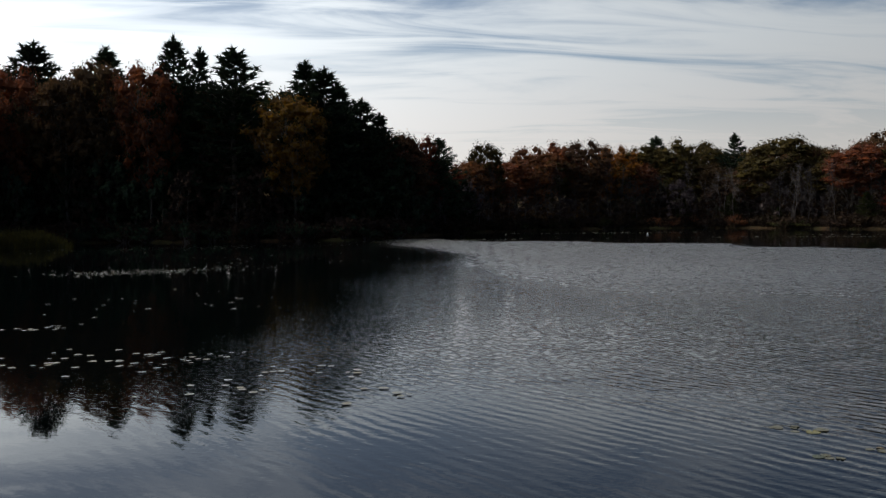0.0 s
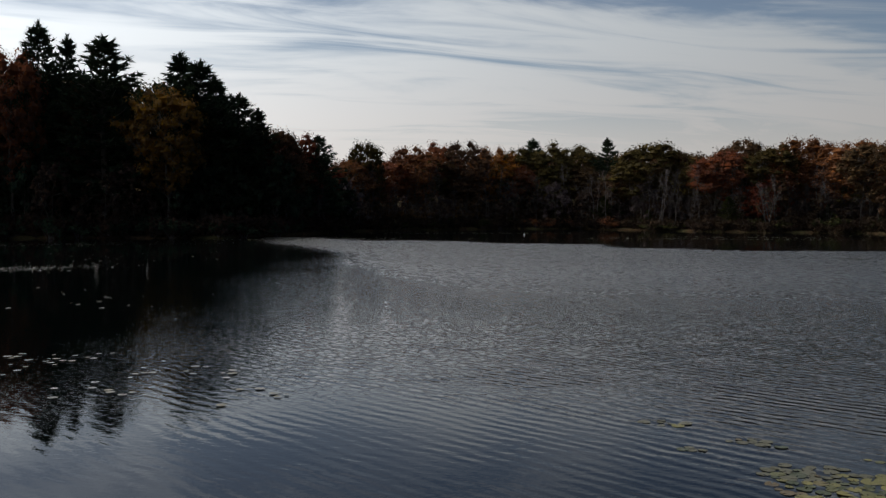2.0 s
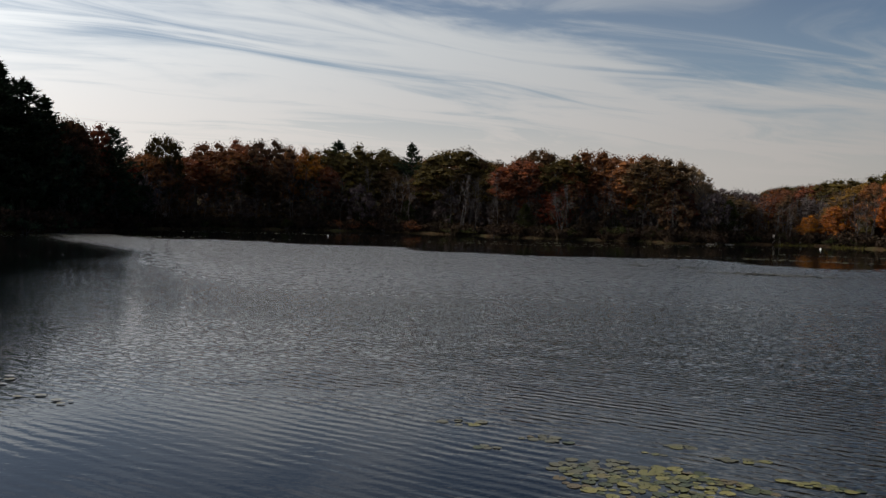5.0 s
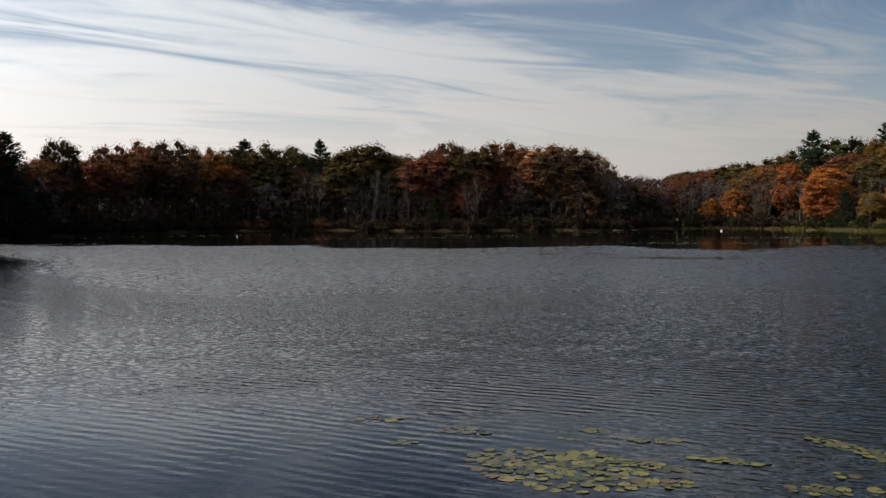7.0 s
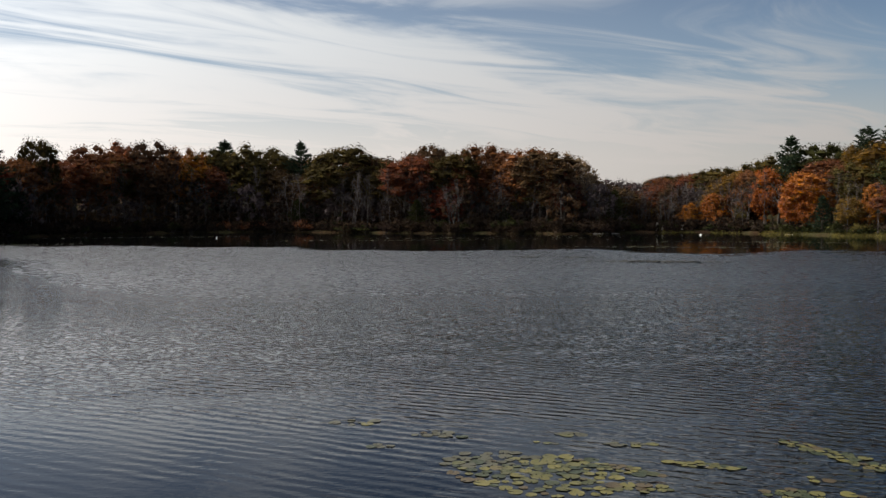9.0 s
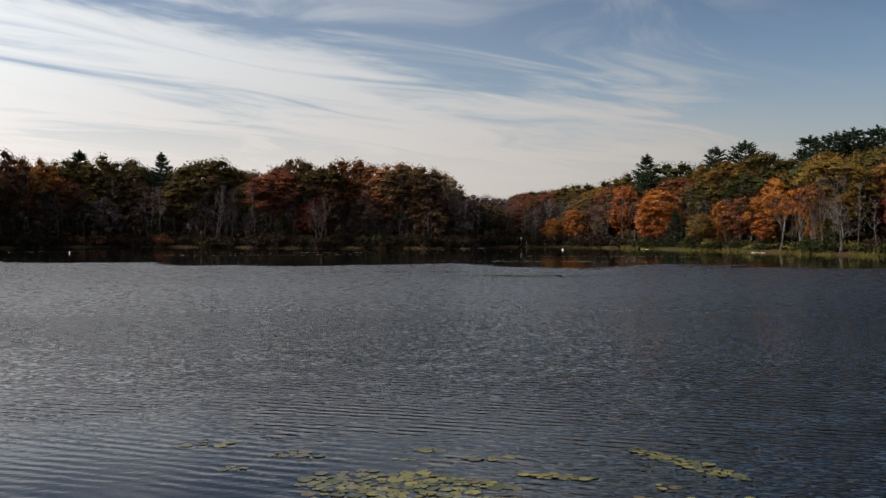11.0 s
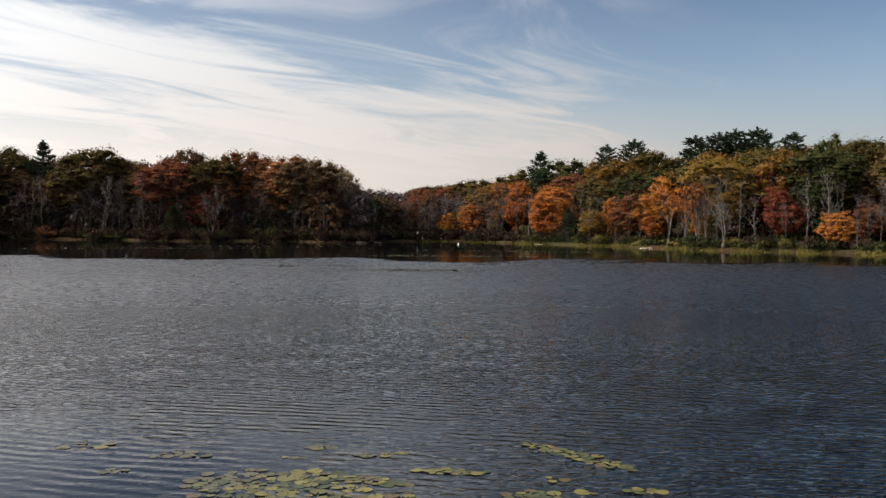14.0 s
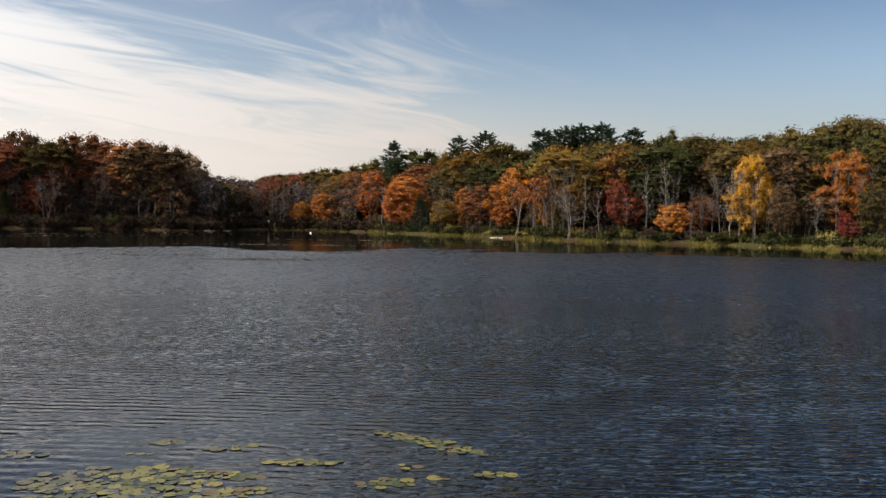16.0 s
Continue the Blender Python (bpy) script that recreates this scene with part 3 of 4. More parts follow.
NAMES = {"oak": "oak_tree", "maple": "maple_tree", "birch": "birch_tree", "pine": "white_pine", "hemlock": "hemlock_tree",
         "far_oak": "oak_tree", "bare": "bare_tree", "sapling": "bare_sapling", "thicket": "understory_tree", "snag": "dead_tree"}
LOOKS = {"pine": "dark green", "green": "dull green", "olive": "olive-green autumn", "gold": "golden-brown autumn", "moss": "dull olive-brown autumn",
         "bronze": "bronze-brown autumn", "rust": "rust-brown autumn", "red": "crimson autumn", "orange": "bright orange autumn",
         "flame": "flame-orange autumn", "yellow": "bright yellow autumn", "buff": "pale buff autumn", "brush": "dull brown autumn", "twig": "grey-brown withered"}
LABELS = {"far_oak": "broad oak with {} leaves deep in the woods", "oak": "broad oak with {} leaves on the wooded shore", "maple": "shoreline maple with {} leaves down to the bank",
          "birch": "pale-trunked birch with sparse {} leaves at the water", "pine": "tall white pine with {} layered needle plumes",
          "hemlock": "small hemlock with dense {} needles under taller trees", "bare": "leafless grey tree with fine upright branches",
          "thicket": "low bushy understory tree with {} leaves",
          "sapling": "slender leafless sapling with a thin pale stem",
          "snag": "dead tree with bleached trunk and bare forked limbs"}
MADE = {}


def grow(kind, color, shape, x, y, top, spread, turn):
    """A tree of that kind whose crown reaches to top metres over the water."""
    tall0, spread0, trunk, limbs, leaf_v = SHAPES[kind, shape]
    if (kind, color, shape) not in MADE:
        ob = tagged(new(NAMES[kind]), LABELS[kind].format(LOOKS.get(color, "")), "tree", "trees round the pond")
        stem = part("trunk", trunk, ob)
        tagged(part("branchwork", limbs, ob if leaf_v is None else stem), kind="stuff")
        if leaf_v is not None:
            part("crown", mesh("crown", leaf_v, triples(leaf_v), LEAF[color]), ob)
        MADE[kind, color, shape] = ob
        fresh = True
    else:
        ob, fresh = MADE[kind, color, shape], False
    z = ground_z(x, y)
    k = max(0.2, (top - z) / tall0)
    s = max(spread / spread0, 0.55 * k)
    s = min(s, 1.5 * k if kind == "pine" else 1.2 * k)
    m = Matrix.Translation((x, y, z)) @ Matrix.Rotation(turn, 4, "Z") @ Matrix.Diagonal((s, s, k, 1))
    if fresh:
        ob.matrix_basis = m
    else:
        keep = ob.scale.copy()
        ob.scale = (1, 1, 1)
        copy_thing(ob, m)
        ob.scale = keep


COUNT = {}


def plant(kind, color, rows):
    """Trees at x, y, with the height of their tops over the water and their spread."""
    shapes = [k for (sort, k) in SHAPES if sort == kind]
    for x, y, top, spread in rows:
        i = COUNT.get(kind, 0)
        COUNT[kind] = i + 1
        pick = shapes[i % len(shapes)]
        if kind == "pine":      # spires above the shaded bank, broad tiered crowns on the sunny hill
            pick = i % 2 + (2 if x > 20 and y < 94 else 0)
        grow(kind, color, pick, x, y, top, spread * ((2.3 if x < 60 else 1.6) if kind == "pine" else 1.2 if kind == "oak" else 1.05), (i * 2.1) % 6.28)


# ---- the trees that stand out ----
plant("pine", "pine", [
      (-60.9, 109.8, 22.9, 7.8), (-53.2, 120.2, 25.7, 7.8), (-43.3, 119.2, 24.7, 7.5), (-33.2, 113.9, 24.9, 4.4), (-30.9, 116.8, 24, 4.1),
      (-25.5, 111.8, 23.1, 7.8), (-17, 114.9, 21.8, 9.5), (-14.2, 112.5, 20.6, 8.5), (-12.8, 115.5, 19.2, 7.5), (-9.9, 113.8, 17, 5), (-8, 115.3, 15.4, 4.3),
      (-0.5, 127, 13.2, 5.5), (3.3, 132.8, 7.6, 5), (38.3, 162.5, 15.8, 4.2), (50.3, 155.8, 15.6, 3.5), (105.5, 96.2, 13.9, 4.2),
      (111.8, 88.6, 14.8, 4.9), (111.5, 83.1, 15.2, 5.7), (113.2, 73.6, 15.3, 6.3), (112.5, 69.7, 15.4, 5.8), (114.9, 68.4, 16, 5.8),
      (116.1, 65.5, 16, 6.6), (119.5, 62.4, 15.5, 5)])
plant("oak", "rust", [
      (-53, 113.1, 21.8, 9.3), (-3.4, 126.8, 13.6, 6.3), (-55.7, 107.4, 20.2, 9.8), (4.7, 141, 11, 7), (15.1, 149.6, 13.6, 8.4),
      (20.1, 155.6, 14.9, 7.8), (58.4, 129.7, 11.9, 11.5), (71.4, 125.9, 13.7, 8.1), (73.8, 119.3, 12.9, 9.6), (77.4, 114, 9, 6.9),
      (104.2, 87, 10.2, 6.8), (103.3, 20.9, 10.6, 7.2), (-35.3, 110.6, 21.7, 7.9)])
plant("oak", "bronze", [
      (-46.1, 111.6, 21.3, 8.3), (-41.3, 112.7, 22, 7.5), (-5.8, 116.5, 13.5, 6.5), (24.3, 152.4, 14.7, 8.6), (57.4, 142.3, 13.6, 2.5),
      (62.1, 131.4, 13.8, 8.1), (75.1, 114.3, 12.1, 8.5), (127.8, 141.8, 11.1, 9.5), (105.7, 46.1, 9.9, 6.5), (104.1, 34.2, 11, 6.8),
      (102.3, 30.4, 6.6, 6)])
plant("oak", "gold", [
      (-17.4, 108.1, 17.2, 8.9), (106.5, 107.2, 10, 7.5), (110.4, 89.9, 12.5, 4.4), (99, 60.4, 11.1, 9.4), (105.3, 80.5, 12.2, 9.1),
      (107.2, 55.7, 12.4, 6), (108.3, 41.7, 12.3, 5.8)])
plant("oak", "moss", [
      (7.4, 143, 13.8, 5.3), (34.5, 160.8, 14.4, 8.2), (41.1, 158.2, 15, 9.2), (46.9, 159.4, 14.8, 8.3), (51.8, 143.1, 14.1, 10.4),
      (59.1, 142.6, 12.5, 7.7), (65.7, 126.7, 13, 8.9), (134, 37.9, 17, 9.5), (138.1, 34.9, 17.5, 9.7)])
plant("oak", "orange", [
      (30.2, 158.8, 14.2, 8)])
plant("oak", "buff", [
      (79.6, 114, 12, 5.2)])
plant("maple", "red", [
      (63.4, 124.3, 7.7, 6.9), (102.4, 57.1, 10, 4.4), (96.9, 52.1, 7.3, 5.1)])
plant("bare", "bark", [
      (79.7, 110.4, 9.2, 6.8), (83.7, 111.4, 7.9, 7.8), (90.5, 116, 8.6, 7.3), (88.7, 116.7, 8.2, 8.2), (100.5, 127.4, 8.5, 8.1)])
plant("oak", "olive", [
      (127.1, 153.6, 10.3, 11.2), (130.8, 151.4, 10.9, 11.2), (108.9, 115, 10.5, 8.9), (109.6, 105.6, 11.7, 8.5),
      (109.2, 76.3, 13.3, 7.5), (105.9, 59.1, 12.8, 8.3), (111.2, 48.6, 13.1, 8.3), (116.4, 39, 14.6, 9.2), (130, 40.1, 15.8, 8.5),
      (130.3, 34.7, 16.4, 7.5), (107.1, 26.4, 11.7, 7.5), (128.7, 27.4, 15.8, 9), (123.5, 45.1, 14.5, 9), (120.2, 53.4, 14.2, 8.2)])
plant("maple", "rust", [
      (102.3, 101.4, 9.2, 6.3), (98.5, 72.3, 7.5, 6.8)])
plant("maple", "orange", [
      (101, 96.7, 9.3, 6.1), (96.6, 107.8, 4.4, 6.3), (98.5, 104.7, 5.8, 5.0), (98.1, 89.3, 6.8, 5), (99.6, 87.4, 8.2, 7.4), (98.4, 68.2, 9.6, 7.5),
      (96.3, 62, 8, 4.3), (96.3, 67.9, 5.2, 4.4)])
plant("oak", "green", [
      (108.7, 94.3, 13, 9), (124.6, 59.9, 15.7, 4.3), (103.1, 49, 11.5, 10.7), (119.2, 48.1, 13.9, 8.8)])
plant("maple", "flame", [
      (96.9, 45.7, 4.4, 4)])
plant("maple", "red", [
      (99.4, 27.4, 3.9, 2.6)])
plant("maple", "yellow", [
      (100, 37.4, 10, 4.0)])
plant("snag", "bark", [
      (98.8, 39.5, 8.4, 5.3), (92.2, 56.2, 6.5, 4.2)])
plant("maple", "orange", [
      (102.3, 28.3, 10.3, 5.6)])
plant("maple", "gold", [
      (97.2, 79.3, 4.8, 4.7)])
plant("birch", "orange", [
      (94.3, 65.3, 7.4, 3.6), (94.4, 62.6, 7.6, 3.5)])
plant("birch", "rust", [
      (93.9, 60.8, 7.9, 3.1)])
plant("hemlock", "green", [
      (94, 58.6, 4.9, 3.4), (96.1, 67.3, 4, 3.7), (39.9, 151.3, 4.6, 3.9), (46, 145.4, 5.4, 5.7), (51.2, 138.2, 3.2, 6.4),
      (58.2, 125, 5, 5.1), (83.3, 109.5, 6.3, 5.1), (71, 119.9, 4, 6.1), (99.4, 30.6, 2.9, 3.9)])
plant("hemlock", "pine", [
      (97.3, 83.8, 5.1, 3.2)])

# ---- the woods between and behind them ----
# bearing, height over the water of the canopy line seen from the standing point, in degrees
CANOPY = [(-100, 5.0), (-77, 5.3), (-70, 4.7), (-64, 4.7), (-59, 4.6), (-55, 4.0), (-50, 3.4), (-46, 2.9), (-43, 2.5),
          (-39, 2.05), (-36.5, 2.25), (-35, 3.0), (-30, 3.6), (-20, 3.5), (-8, 3.7), (-3, 3.4), (-1, 3.2), (2, 4.0),
          (5, 5.8), (8, 7.6), (14, 8.2), (20, 8.3), (27, 8.2), (45, 8.0)]


def canopy(b):
    return float(np.interp(b, [c[0] for c in CANOPY], [c[1] for c in CANOPY]))


rng = random.Random(5)
WOODS = [(-100, ("olive", "gold", "green", "moss", "gold")), (-50, ("rust", "gold", "orange", "bronze", "gold")), (-42, ("twig", "bronze", "twig", "rust")), (-36, ("rust", "bronze", "moss", "bronze", "rust")),
         (-30, ("rust", "bronze", "moss", "rust", "bronze")), (0, ("green", "bronze", "pine", "green"))]
for behind, step in ((12, 5.6), (22, 5.2), (36, 7.2), (54, 6.6)):
    b = 44.0
    while b > -96:
        d = shore(b) + behind + rng.uniform(-3, 3)
        x, y = bearing(b, d)
        drop = rng.uniform(0.0, 0.4) + (0.4 if behind < 20 else 0.0)
        top = EYE + d * math.tan(radians(canopy(b) - drop))
        palette = [p for lo, p in WOODS if b >= lo][-1]
        color = rng.choice(palette)
        if top - ground_z(x, y) > 3.5:
            if color == "pine":
                grow("pine", "pine", rng.randrange(4), x, y, top, rng.uniform(7, 10), rng.uniform(0, 6.28))
            else:
                sort = "oak" if behind < 20 else "far_oak"
                grow(sort, color, rng.randrange(3), x, y, top, rng.uniform(6.8, 9.4), rng.uniform(0, 6.28))
        b -= math.degrees(step * rng.uniform(0.8, 1.2) / d)

# unseen oaks added behind the standing point, to close the ring and for reflections
b = 84.0
while b < 258:
    bb = b if b <= 180 else b - 360
    d = max(shore(bb), 44.0) + rng.uniform(6, 14)
    x, y = bearing(bb, d)
    grow("far_oak", rng.choice(("rust", "bronze", "moss", "gold")), rng.randrange(3), x, y, ground_z(x, y) + rng.uniform(9, 13), rng.uniform(8, 11), rng.uniform(0, 6.28))
    b += math.degrees(7.5 / d)

# low trees that fill the woods from the ground up
# the row at 44 m is added to block sky between the trunks
for behind, step in ((6, 5.0), (14, 5.0), (24, 5.5), (44, 6.5)):
    b = 44.0
    while b > -92:
        d = shore(b) + behind + rng.uniform(-3, 3)
        x, y = bearing(b, d)
        z = ground_z(x, y)
        top = min(z + rng.uniform(4.5, 8.5) * (1.4 if b > -1 or behind > 40 else 1.0), EYE + d * math.tan(radians(canopy(b) * 0.8)))
        color = rng.choice(("pine", "brush", "pine") if b > -1 else ("twig", "brush", "twig", "twig", "bronze") if b > -38 else ("rust", "gold", "brush", "bronze") if b > -46
                           else ("green", "brush", "brush", "pine"))
        if b < -44 and behind < 10:
            grow("maple", rng.choice(("rust", "bronze", "orange", "gold", "gold", "rust", "red", "moss")), rng.randrange(4), x, y,
                 z + rng.uniform(4.0, 7.0), rng.uniform(3.4, 5.4), rng.uniform(0, 6.28))
        else:
            grow("thicket", color, rng.randrange(3), x, y, max(top, z + 2.5), rng.uniform(5.0, 8.0), rng.uniform(0, 6.28))
        b -= math.degrees(step * rng.uniform(0.8, 1.2) * (0.55 if b > -1 else 1.7 if b < -44 and behind < 10 else 1.0) / d)

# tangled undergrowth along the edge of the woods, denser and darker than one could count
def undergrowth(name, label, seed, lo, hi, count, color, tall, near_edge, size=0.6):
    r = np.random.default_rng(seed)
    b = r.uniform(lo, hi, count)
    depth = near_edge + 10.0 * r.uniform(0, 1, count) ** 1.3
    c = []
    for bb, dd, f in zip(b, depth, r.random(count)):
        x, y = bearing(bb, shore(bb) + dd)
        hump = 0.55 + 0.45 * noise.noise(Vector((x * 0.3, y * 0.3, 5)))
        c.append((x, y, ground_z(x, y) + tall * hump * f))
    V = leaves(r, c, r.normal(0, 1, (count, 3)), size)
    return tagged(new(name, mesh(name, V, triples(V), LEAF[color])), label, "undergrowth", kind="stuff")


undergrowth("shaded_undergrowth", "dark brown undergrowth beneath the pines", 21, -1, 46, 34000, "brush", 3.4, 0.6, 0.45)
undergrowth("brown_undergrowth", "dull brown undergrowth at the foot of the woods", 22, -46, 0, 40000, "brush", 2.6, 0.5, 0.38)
undergrowth("sunny_undergrowth", "brown undergrowth behind the grassy bank", 23, -92, -44, 26000, "green", 1.3, 1.2, 0.34)

# two unseen belts, added to block sky and sunlit ground between the trunks
undergrowth("deep_undergrowth", "dark brown leaf screen added deep in the woods to close gaps", 24, -46, 46, 24000, "brush", 5.5, 30.0, 0.9)
undergrowth("screening_undergrowth", "tall dark leaf screen added under the shaded pines to close gaps", 25, -2, 46, 16000, "pine", 5.0, 12.0, 0.9)

# slender leafless saplings along the sunlit bank
b = -39.0
while b > -82:
    x, y = bearing(b, shore(b) + rng.uniform(1.5, 6.0))
    grow("sapling", "bark", rng.randrange(3), x, y, ground_z(x, y) + rng.uniform(5.0, 9.0), rng.uniform(1.2, 2.2), rng.uniform(0, 6.28))
    b -= rng.uniform(0.45, 1.2)

# leafless trees along the edge of the woods
b = 2.0
while b > -80:
    d = shore(b) + rng.uniform(2.0, 8.0)
    x, y = bearing(b, d)
    top = EYE + d * math.tan(radians(canopy(b) * rng.uniform(0.4, 0.85)))
    grow("bare", "bark", rng.randrange(4), x, y, top, rng.uniform(2.4, 4.2), rng.uniform(0, 6.28))
    b -= rng.uniform(0.3, 0.9) * (1.0 if b > -45 else 14.0)


# ---- shrubs along the bank ----
def shrub(shape, color, x, y, tall, spread, label, turn):
    h0, s0, stems, leaf_v = BUSHES[shape]
    key = ("bush", color, shape)
    if key not in MADE:
        MADE[key] = mesh("foliage", leaf_v, triples(leaf_v), LEAF[color])
    ob = tagged(new("shrub"), label, "shrub", "shrubs on the bank")
    tagged(part("stemwork", stems, ob), kind="stuff")
    part("foliage", MADE[key], ob)
    ob.matrix_basis = (Matrix.Translation((x, y, ground_z(x, y))) @ Matrix.Rotation(turn, 4, "Z")
                       @ Matrix.Diagonal((spread / s0, spread / s0, tall / h0, 1)))


SHRUB_LOOK = {"brush": "brown leafy shrub at the foot of the woods", "rust": "rust-coloured low shrub on the bank",
              "green": "dull green shrub under the trees", "pine": "dark evergreen shrub at the foot of the woods", "olive": "olive-green shrub on the grassy bank",
              "grass": "yellow-green bush at the water's edge", "orange": "orange-leaved low shrub on the bank"}
b = 26.0
while b > -82:
    d = shore(b) + (rng.uniform(0.6, 3.5) if b > -44 else rng.uniform(2.0, 5.0))
    x, y = bearing(b, d)
    if b > 1:
        color, tall = "pine", rng.uniform(1.2, 2.6)
    elif b > -13:
        color, tall = rng.choice(("brush", "brush", "green")), rng.uniform(1.0, 2.0)
    elif b > -19:
        color, tall = rng.choice(("rust", "brush", "rust", "brush")), rng.uniform(1.2, 2.2)
    elif b > -44:
        color, tall = rng.choice(("brush", "green", "brush")), rng.uniform(0.9, 2.2)
    else:
        color, tall = rng.choice(("olive", "brush", "green", "brush", "green", "grass")), rng.uniform(0.8, 1.8)
    shrub(rng.randrange(3), color, x, y, tall, rng.uniform(2.2, 4.2), SHRUB_LOOK[color], rng.uniform(0, 6.28))
    b -= rng.uniform(0.4, 1.0)
for b, tall in ((-58.7, 1.3), (-62.1, 1.5), (-53.6, 0.9)):
    x, y = bearing(b, shore(b) + 1.2)
    shrub(1, "grass", x, y, tall, 1.5, SHRUB_LOOK["grass"], b)


# ---- pale broken stumps at the head of the cove ----
def stump(b, out, tall, wide, seed):
    r = np.random.default_rng(seed)
    V, F = [], []
    tube(V, F, bent_line(r, (0, 0, -0.2), (r.normal(0, 0.05), r.normal(0, 0.05), tall), 5, 0.02),
         [wide * 0.75, wide * 0.6, wide * 0.5, wide * 0.46, wide * 0.3], 8)
    x, y = bearing(b, shore(b) + out)
    ob = tagged(new("tree_stump"), "pale broken tree stump on the grassy bank", "stump")
    part("stump_wood", mesh("stump_wood", V, F, BARK["wood"], True), ob)
    ob.matrix_basis = Matrix.Translation((x, y, ground_z(x, y)))


stump(-39.93, 1.6, 1.25, 0.42, 1)
stump(-40.27, 1.8, 0.95, 0.36, 2)
stump(-41.37, 1.5, 0.85, 0.30, 3)


# ---- fallen logs on the bank ----
def fallen_log(b, out, length, wide, turn, seed, wood, label):
    r = np.random.default_rng(seed)
    V, F = [], []
    tube(V, F, bent_line(r, (-length / 2, 0, wide * 0.35), (length / 2, 0, wide * 0.45), 6, wide * 0.12),
         [wide * 0.2, wide * 0.5, wide * 0.52, wide * 0.47, wide * 0.4, wide * 0.15], 8)
    ob = tagged(new("fallen_log"), label, "log")
    part("log_wood", mesh("log_wood", V, F, BARK[wood], True), ob)
    for f, side in ((-0.18, 1), (0.2, -1)):
        V, F = [], []
        tube(V, F, [(f * length, 0, wide * 0.5), (f * length + 0.12, side * 0.2, wide * 0.9), (f * length + 0.16, side * 0.34, wide * 1.25)],
             [wide * 0.14, wide * 0.1, wide * 0.04], 5)
        part("branch_stub", mesh("branch_stub", V, F, BARK[wood], True), ob)
    x, y = bearing(b, shore(b) + out)
    ob.matrix_basis = Matrix.Translation((x, y, ground_z(x, y))) @ Matrix.Rotation(turn, 4, "Z")


fallen_log(-54.2, 0.35, 1.9, 0.15, radians(-50), 1, "wood", "bleached fallen log lying on the grassy bank")
fallen_log(-47.5, 0.3, 1.2, 0.12, radians(-60), 2, "wood", "short bleached log at the water's edge")
fallen_log(-37.2, 0.3, 2.2, 0.2, radians(-40), 3, "pale", "grey fallen log on the shaded bank")
fallen_log(-36.4, 0.4, 1.6, 0.17, radians(-25), 4, "pale", "grey fallen log on the shaded bank")


# ---- white floats on the water ----
m_float, n = material("weathered_white_plastic")
where = n.add("ShaderNodeTexCoord").outputs["Object"]
scuff = n.noise(where, 14.0, 4.0)
finish(n, principled(n, n.mix(n.span(scuff, 0.5, 0.7), (0.8, 0.8, 0.77, 1), (0.55, 0.54, 0.48, 1)), 0.45, scuff, 0.2, 0.004))


def marker_float(x, y, wide, tall):
    """A rounded float with a short neck and a ring on top."""
    def turned(profile, sides=14):
        V, F = [], []
        for r, z in profile:
            for k in range(sides):
                a = 2 * math.pi * k / sides
                V.append((r * math.cos(a), r * math.sin(a), z))
        for j in range(len(profile) - 1):
            for k in range(sides):
                k2 = (k + 1) % sides
                F.append((j * sides + k, j * sides + k2, (j + 1) * sides + k2, (j + 1) * sides + k))
        return V, F
    ob = tagged(new("marker_float"), "small weathered white float on the water", "float")
    r, h = wide / 2, tall
    V, F = turned([(0.005, -0.12), (0.7 * r, -0.1), (r, 0.02), (r, 0.35 * h), (0.72 * r, 0.55 * h), (0.3 * r, 0.64 * h)])
    part("float_body", mesh("float_body", V, F, m_float, True), ob)
    V, F = turned([(0.3 * r, 0.63 * h), (0.26 * r, 0.8 * h), (0.42 * r, 0.84 * h), (0.42 * r, 0.95 * h), (0.005, h)])
    part("neck", mesh("neck", V, F, m_float, True), ob)
    ob.matrix_basis = Matrix.Translation((x, y, 0.0))


marker_float(83.4, 91.0, 0.26, 0.22)
marker_float(25.6, 113.6, 0.17, 0.22)


# ---- grass, sedge and reeds at the water's edge ----
def blades(seed, spots, tall, width):
    """Upright bent blades at the spots (x, y, z)."""
    r = np.random.default_rng(seed)
    p = np.asarray(spots)
    k = len(p)
    az = r.uniform(0, 6.28, k)
    side = np.stack([np.cos(az), np.sin(az), 0 * az], 1) * width * 0.5
    h = (tall * r.uniform(0.5, 1.25, k))[:, None]
    lean = np.concatenate([r.normal(0, 0.28, (k, 2)), np.ones((k, 1))], 1) * h
    mid = p + lean * np.array([0.35, 0.35, 0.55])
    return np.stack([p - side, p + side, mid + side * 0.8, mid - side * 0.8], 1), np.stack([mid - side * 0.8, mid + side * 0.8, p + lean], 1)


def sward(name, label, seed, spots, tall, width, mat):
    four, three = blades(seed, spots, tall, width)
    V = np.concatenate([four.reshape(-1, 3), three.reshape(-1, 3)])
    n4 = len(four) * 4
    F = quads(range(n4)) + [(n4 + i, n4 + i + 1, n4 + i + 2) for i in range(0, len(three) * 3, 3)]
    return tagged(new(name, mesh(name, V, F, mat)), label, "grass", kind="stuff")


spots = []
while len(spots) < 11000:
    b = rng.uniform(-84, -40)
    d = shore(b) + rng.uniform(-0.5, 2.0) + 0.4 * math.sin(b * 2.3)
    x, y = bearing(b, d)
    if rng.random() < 0.35 + 0.65 * (noise.noise(Vector((x * 0.25, y * 0.25, 2))) > -0.1):
        spots.append((x, y, max(ground_z(x, y), -0.1)))
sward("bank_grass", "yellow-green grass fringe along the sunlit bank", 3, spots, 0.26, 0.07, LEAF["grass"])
spots = []
